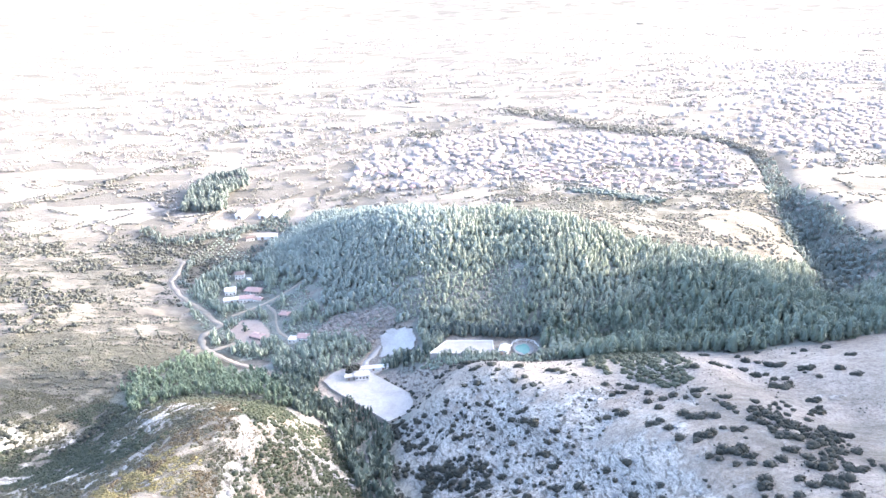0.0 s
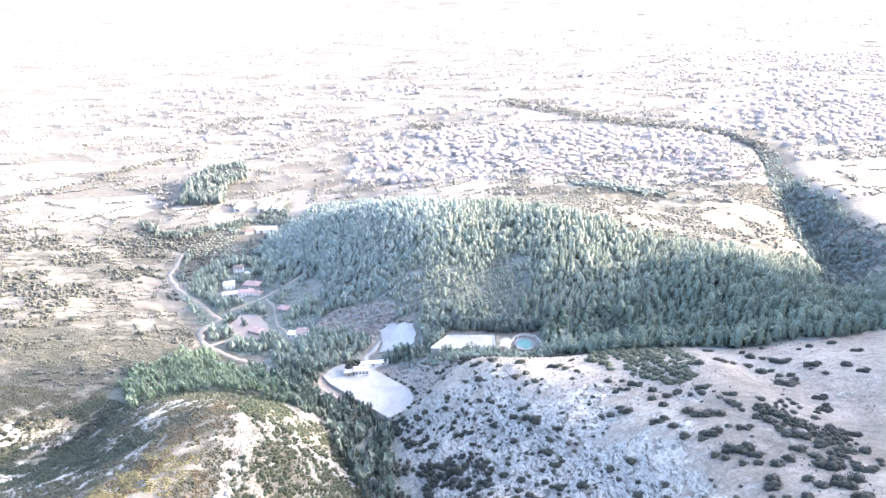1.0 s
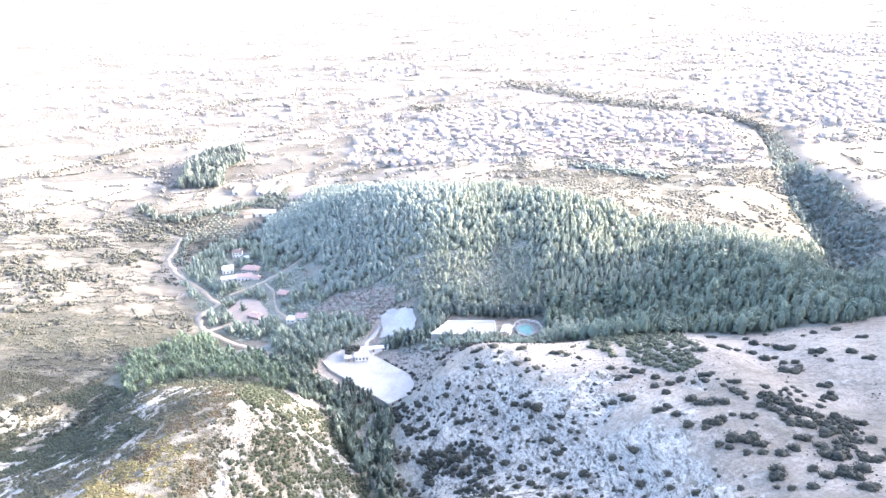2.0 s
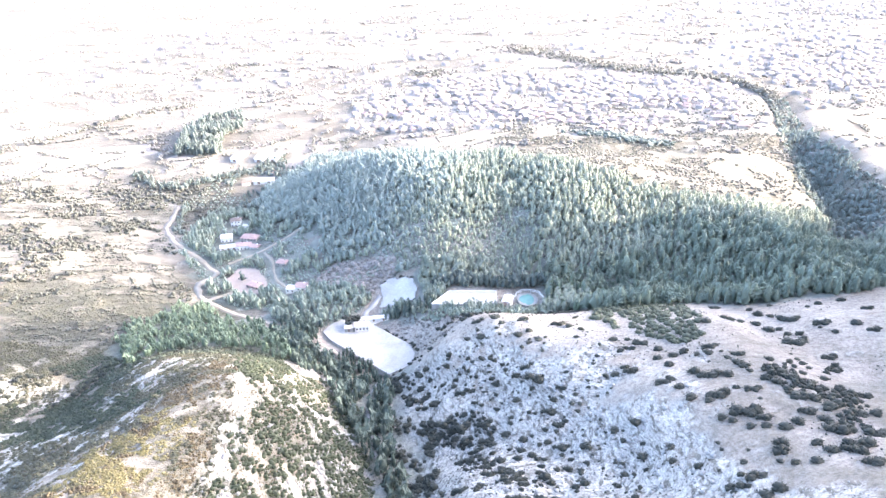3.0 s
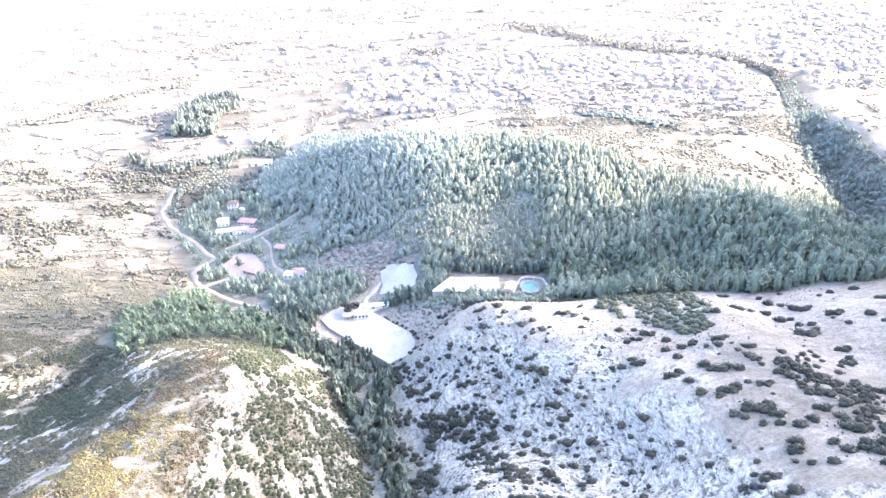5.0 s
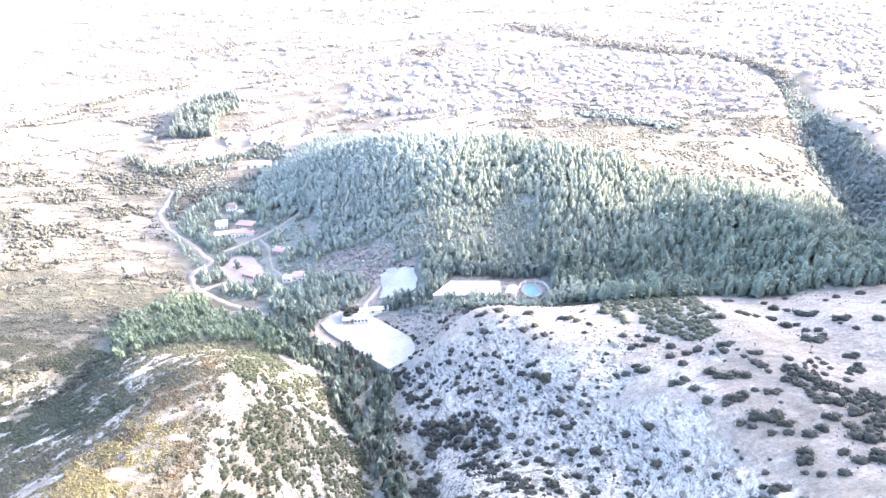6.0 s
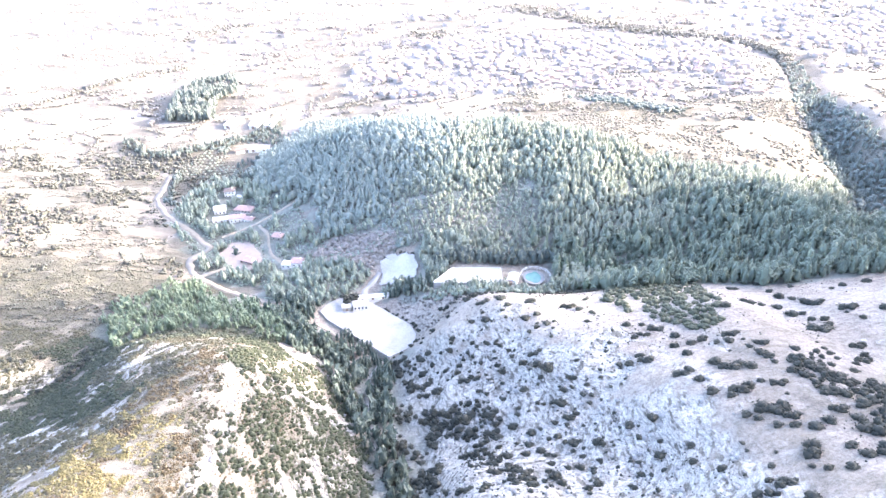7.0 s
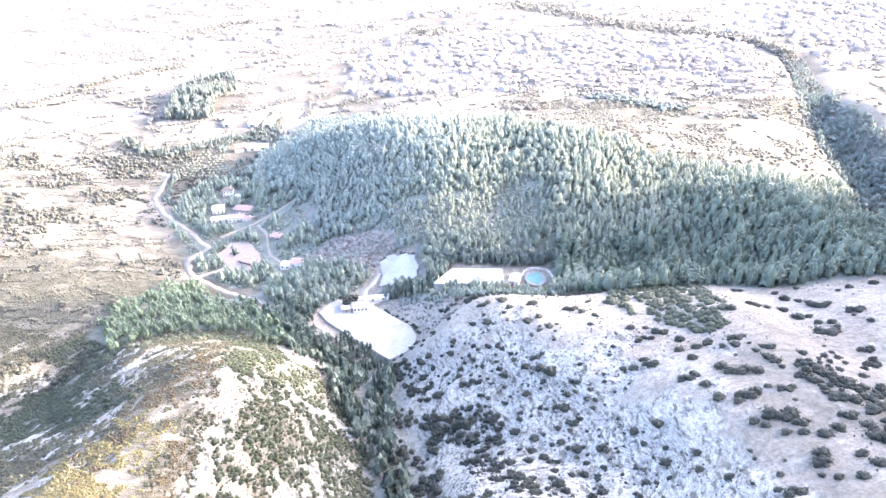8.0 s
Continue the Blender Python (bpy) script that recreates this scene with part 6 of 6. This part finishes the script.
def valley_buildings():
    yard = tagged(new("gravel_yard"), "flat white gravel yard on a stone retaining wall", "yard", kind="structure")
    slab("gravel", PAD, -12.4, 0.6, GRAVEL, yard)
    slab("retaining_wall", [(x * 1.0 + 0.35 * np.sign(x + 50), y + 0.35 * np.sign(y - 392)) for x, y in PAD], -12.6, 8.0, STONE, yard)
    wall = tagged(new("parapet"), "low pale wall along the edge of the gravel yard", "wall", kind="structure")
    for (ax, ay), (bx, by) in zip(PAD[-4:], PAD[-3:] + PAD[:0]):
        bm = boxed((0, -0.2, 0, math.hypot(bx - ax, by - ay), 0.2, 0.7))
        part("wall_section", bm, STONE, wall).matrix_basis = pose(ax, ay, -12.4, 0, 0, math.degrees(math.atan2(by - ay, bx - ax)))
    put(house("yard_house", 9.5, 6, 3.8, 0.9, LIME, STONE, "white single-storey house with dark windows beside a gravel yard",
              openings=row_of(4, 9.5, 0.9, 1.2, 1.7)), -57.5, 408, -12.4, 8)
    put(house("yard_annexe", 5.5, 4.5, 2.8, 1.0, CREAM, STONE, "small pale annexe beside the white house", "outbuilding", openings=[(-1, 0, 0.0, 1.2, 2.1)], chimney=False), -66.5, 406.5, -12.4, 8)
    put(house("long_store", 21, 3.2, 2.4, 0.8, LIME, LIME, "long low white store along the back of the yard", "outbuilding", openings=row_of(3, 21, 0.0, 1.4, 1.9), chimney=False), -50.5, 418.5, -12.4, 10)
    base = plant("plane_tree", ROUND[2], bole(0.55, 0.04), OAK, "crown", "trunk", "dark round tree behind the white house", "tree", "")
    base.matrix_basis = Matrix.Translation((-68, 411, -12.6)) @ Matrix.Diagonal((11, 11, 9, 1))
    copy_thing(base, Matrix.Translation((-62, 413.5, -12.6)) @ Matrix.Rotation(2, 4, "Z") @ Matrix.Diagonal((0.9, 0.9, 0.9, 1)))
    # The stepped clearing above the yard.
    patch("clearing", CLEARING, GRAVEL, "pale gravel clearing on the slope above the yard", "clearing")
    # Court, pavilion and pool.
    court = tagged(new("sports_court"), "white level court edged by a low wall", "court", kind="structure")
    slab("court_floor", COURT, 5.8, 8, GRAVEL, court)
    for (ax, ay), (bx, by) in zip(COURT, COURT[1:] + COURT[:1]):
        part("kerb", boxed((0, -0.2, 0, math.hypot(bx - ax, by - ay), 0.2, 0.8)), LIME, court).matrix_basis = pose(ax, ay, 5.8, 0, 0, math.degrees(math.atan2(by - ay, bx - ax)))
    put(house("pavilion", 9, 6, 2.8, 1.1, LIME, METAL, "white pavilion with a pale sheet roof beside the pool", "pavilion", openings=[(-1, -2, 0.9, 1.4, 1.2), (-1, 2, 0.0, 1.2, 2.1)], chimney=False), 43.5, 415.5, 4.4, 74)
    put(house("hut", 4.5, 3.5, 2.4, 0.9, WOOD, PALE_TILES, "small brown hut by the court", "hut", openings=[(-1, 0, 0.0, 1.0, 2.0)], chimney=False), 39.5, 411, 4.2, 6)
    pool = tagged(new("swimming_pool"), "turquoise swimming pool with a pale paved rim", "pool")
    a = np.arange(24) * 6.2832 / 24
    rim = [(57.5 + 7.2 * math.cos(t), 419 + 8.6 * math.sin(t)) for t in a]
    inner = [(57 + 5.2 * math.cos(t), 419 + 6.6 * math.sin(t) * (1.1 if math.cos(t) > 0 else 0.85)) for t in a]
    slab("deck", rim, 4.9, 6, BOULDER, pool)
    slab("water", inner, 4.96, 0.3, WATER, pool)
    fence = tagged(new("pool_fence"), "pale curved fence round the pool", "fence")
    arc = [(48.5, 420), (50.5, 425.5), (54, 429), (61, 429.4), (66.5, 426.5), (68.5, 421), (68.6, 415)]
    for (ax, ay), (bx, by) in zip(arc, arc[1:]):
        d, turn = math.hypot(bx - ax, by - ay), math.degrees(math.atan2(by - ay, bx - ax))
        z = 4.9
        part("rail", boxed((0, -0.12, 1.6, d, 0.12, 1.9), (0, -0.1, 0.6, d, 0.1, 0.75)), LIME, fence).matrix_basis = pose(ax, ay, z, 0, 0, turn)
        part("post", boxed((-0.12, -0.12, -3, 0.12, 0.12, 1.9)), LIME, fence).matrix_basis = pose(ax, ay, z, 0, 0, turn)
    # The hamlet.
    put(house("white_house", 9, 8, 6.2, 1.6, LIME, PALE_TILES, "two-storey white house among trees", hip=True, openings=row_of(3, 9, 0.9, 1.1, 1.4) + row_of(3, 9, 3.9, 1.1, 1.4)), -203, 613, -30.4, 8)
    put(house("farmhouse", 15, 9, 5.6, 2.2, CREAM, TILES, "large house with a red tiled roof", hip=True, openings=row_of(5, 15, 1.0, 1.1, 1.4) + row_of(5, 15, 3.6, 1.1, 1.4)), -179, 574, -29, -10)
    put(house("front_house", 13, 7.5, 4.4, 1.8, LIME, TILES, "white house with a pink tiled roof before the large one", openings=row_of(4, 13, 1.0, 1.1, 1.4)), -181.5, 560, -28.6, 8)
    put(house("farm_wing", 8, 6, 3.4, 1.5, LIME, TILES, "low wing with a pink tiled roof", openings=row_of(2, 8, 1.0, 1.1, 1.3)), -170.5, 557, -27.8, -14)
    put(house("white_villa", 10, 8.5, 5.0, 1.3, LIME, CONCRETE, "white villa with a pale roof in the hamlet", hip=True, openings=row_of(3, 10, 1.0, 1.1, 1.5)), -203, 580, -31, 14)
    put(house("barn", 15, 6.5, 3.2, 1.2, LIME, CONCRETE, "long low white outbuilding with a flat roof", "outbuilding", openings=row_of(3, 15, 0.0, 1.8, 2.2), flat=True, chimney=False), -196.5, 562, -30, 16)
    put(house("garden_house", 7, 5, 2.8, 1.1, LIME, CONCRETE, "small white flat-roofed house above the hamlet", "outbuilding", openings=row_of(2, 7, 0.9, 1.1, 1.2), flat=True, chimney=False), -191.5, 606, -29.6, -6)
    put(house("cottage", 8.5, 7, 3.4, 1.7, CREAM, TILES, "small cottage with a red tiled roof", hip=True, openings=row_of(2, 8.5, 0.9, 1.0, 1.3)), -137, 518, -22.4, -14)
    put(house("lane_house", 8, 7.5, 3.8, 1.6, LIME, TILES, "white house with a pink tiled roof beside a lane", openings=row_of(2, 8, 0.9, 1.2, 1.4)), -112.5, 475, -20.6, -6)
    put(house("lane_annexe", 7, 7, 3.2, 1.0, LIME, CONCRETE, "white flat-roofed annexe beside the lane house", "outbuilding", openings=row_of(2, 7, 0.9, 1.1, 1.3), flat=True, chimney=False), -120.5, 473.5, -20.8, -6)
    patch("earth_yard", YARD, PINK_EARTH, "bare reddish earth yard beside a low house", "yard")
    put(house("yard_cottage", 11, 7, 3.0, 1.5, PINK_EARTH, TILES, "low house with a wide pink tiled roof in a bare yard", hip=True, openings=row_of(3, 14, 0.9, 1.1, 1.3)), -153, 486, -25.4, -24)
    base = plant("yard_tree", PINES[1], bole(0.6, 0.035), DARK_PINE, "crown", "trunk", "single dark conifer in a bare yard", "tree", "")
    base.matrix_basis = Matrix.Translation((-166, 497, -26.2)) @ Matrix.Diagonal((8, 8, 8, 1))
    # Long sheds on the plain.
    shed = house("long_shed", 10, 26, 4.2, 2.0, LIME, METAL, "long pale farm shed on the plain", "shed", openings=[(-1, 0, 0.0, 4, 3.2)], chimney=False, group="sheds in a row")
    put(shed, -221, 800, -29.4, -14)
    copy_thing(shed, pose(-203, 799, -29.2, 0, 0, -14))
    copy_thing(shed, pose(-250, 800, -29.4, 0, 0, -14))
    put(house("white_store", 22, 9, 4, 1.2, LIME, METAL, "pale low store between the wood and the fields", "store", openings=row_of(2, 22, 0.0, 3, 3), chimney=False), -203, 727, -31.6, 6)
    put(house("white_outhouse", 9, 7, 3.2, 1.2, LIME, PALE_TILES, "small white building at the wood's edge", "outbuilding", openings=row_of(2, 9, 0.9, 1, 1.2), chimney=False), -222, 722, -32, 20)


valley_buildings()


def town():
    """White houses in loose rows: those nearest are things, the rest of the town lies beyond."""
    kinds = []
    for i in range(9):
        w, d, h = RNG.uniform(6.0, 10), RNG.uniform(5, 7), float(RNG.choice([3.0, 3.4, 5.4]))
        flat = i in (2, 5)
        ops = row_of(2, w, 1.0, 1.2, 1.5)
        kinds.append(house("town_house", w, d, h, 1.6, TOWN_WALL, CONCRETE if flat else (TOWN_ROOF, TOWN_ROOF, TILES)[i % 3],
                           ("white flat-roofed house of the town", "white house with a faded tiled roof in the town")[not flat], hip=i % 3 == 0, openings=ops, flat=flat, chimney=not flat, group="houses of the town", sink=1.5))
    x, y = jittered((-150, 800, 860, 1330), 13.2, 0.36)
    x = x + 0.12 * (y - 800)
    main = inside(TOWN, x, y)
    east = inside(EAST_TOWN, x, y)
    keep = (main | east) & (lumps(x, y, 60, 51) * 0.6 + lumps(x, y, 14, 54) * 0.4 > 0.4) & (near_line(RIVER, x, y) > 16)
    x, y = pick(keep, x, y)
    order = np.argsort(y)
    turn = np.round(lumps(x, y, 120, 52) * 4) * 22 + RNG.normal(0, 5, len(x)) + 90 * RNG.integers(0, 2, len(x))
    for n, i in enumerate(order[:295]):
        m = pose(x[i], y[i], float(level(x[i], y[i])), 0, 0, turn[i])
        if n < len(kinds):
            kinds[n].matrix_basis = m
        else:
            copy_thing(kinds[n % len(kinds)], m)
    rest = order[295:]
    fx, fy = [x[rest]], [y[rest]]
    for _ in range(110):
        cy = 1130 + 2700 * RNG.uniform(0, 1) ** 1.4
        cx, n, r = RNG.uniform(-0.75, 0.85) * cy, int(RNG.integers(5, 22)), RNG.uniform(25, 90)
        fx.append(cx + RNG.normal(0, r * 1.5, n))
        fy.append(cy + RNG.normal(0, r, n))
    for _ in range(60):
        cy = 950 + 1100 * RNG.uniform(0, 1) ** 1.2
        cx, n, r = RNG.uniform(0.42, 0.8) * cy, int(RNG.integers(6, 20)), RNG.uniform(20, 50)
        fx.append(cx + RNG.normal(0, r * 1.3, n))
        fy.append(cy + RNG.normal(0, r, n))
    fx, fy = np.concatenate(fx), np.concatenate(fy)
    fx, fy = pick(~inside(RAVINE_SIDES, fx, fy), fx, fy)
    wv, wf, rv, rf = [], [], [], []
    for i, (px, py) in enumerate(zip(fx, fy)):
        w, d, h, z = RNG.uniform(3.5, 5.6), RNG.uniform(3.0, 4.2), float(RNG.choice([3.0, 3.2, 5.6])), float(level(px, py))
        c, s = math.cos(i * 1.3), math.sin(i * 1.3)
        p = [(px + u * c - v * s, py + u * s + v * c) for u, v in ((-w, -d), (w, -d), (w, d), (-w, d))]
        o = len(wv)
        wv += [(*q, z - 1) for q in p] + [(*q, z + h) for q in p]
        wf += [(o, o + 1, o + 5, o + 4), (o + 1, o + 2, o + 6, o + 5), (o + 2, o + 3, o + 7, o + 6), (o + 3, o, o + 4, o + 7), (o + 4, o + 5, o + 6, o + 7)]
        o = len(rv)
        e = [(px + u * c - v * s, py + u * s + v * c) for u, v in ((-w - 0.4, -d - 0.4), (w + 0.4, -d - 0.4), (w + 0.4, d + 0.4), (-w - 0.4, d + 0.4), (-w * 0.5, 0), (w * 0.5, 0))]
        rv += [(*q, z + h) for q in e[:4]] + [(*q, z + h + 1.7) for q in e[4:]]
        rf += [(o, o + 1, o + 5, o + 4), (o + 2, o + 3, o + 4, o + 5), (o + 1, o + 2, o + 5, o + 5), (o + 3, o, o + 4, o + 4)]
    far = tagged(new("far_town"), "far white houses with faded roofs scattered over the plain", "town", kind="stuff")
    mesh_object("walls", wv, wf, TOWN_WALL, far)
    tri = []
    for a, b, c, d in rf:
        tri += [(a, b, c)] + ([(a, c, d)] if c != d else [])
    mesh_object("roofs", rv, tri, TOWN_ROOF, far)
    # Trees in gardens.
    gx, gy = jittered((-130, 800, 860, 1330), 6.5)
    keep = (inside(TOWN, gx, gy) | inside(EAST_TOWN, gx, gy)) & (lumps(gx, gy, 45, 53) > 0.22) & (RNG.uniform(0, 1, len(gx)) > 0.35)
    gx, gy = pick(keep, gx, gy)
    far_from = np.array([np.hypot(x - a, y - b).min() > 7 for a, b in zip(gx, gy)])
    gx, gy = pick(far_from, gx, gy)
    stand("garden_trees", FAR_CROWN, gx, gy, RNG.uniform(2.4, 5.4, len(gx)), OLIVE, "grey-green garden trees between the houses", "trees")


town()


def boulders():
    """Limestone blocks proud of the slopes above the gorge."""
    x, y = jittered((-250, 170, 110, 350), 3.4)
    keep = (rocky(x, y) > 0.5) & (lumps(x, y, 6, 61) > 0.4) & (((x < -40) & (x > -88)) | ((dots(x, y, 9) > 0.6) & (x > -40))) & (near_line(BROOK, x, y) > 8)
    x, y = pick(keep, x, y)
    kinds = []
    for _ in range(5):
        v = ICO * RNG.uniform(0.6, 1.3, (12, 1)) * (0.5, 0.5, 0.35)
        kinds.append((v, ICO_FACES))
    sx, sy = jittered((-25, 175, 150, 335), 2.3)
    near = (rocky(sx, sy) > 0.35) & (lumps(sx, sy, 5, 62) > 0.42)
    sx, sy = pick(near, sx, sy)
    stand("scree", kinds, sx, sy, RNG.uniform(0.35, 1.3, len(sx)), BOULDER, "small loose stones on the pale slope", "stones")
    stand("limestone_blocks", kinds, x, y, RNG.uniform(0.8, 3.0, len(x)), BOULDER, "weathered pale limestone blocks on the slopes", "rocks")


boulders()
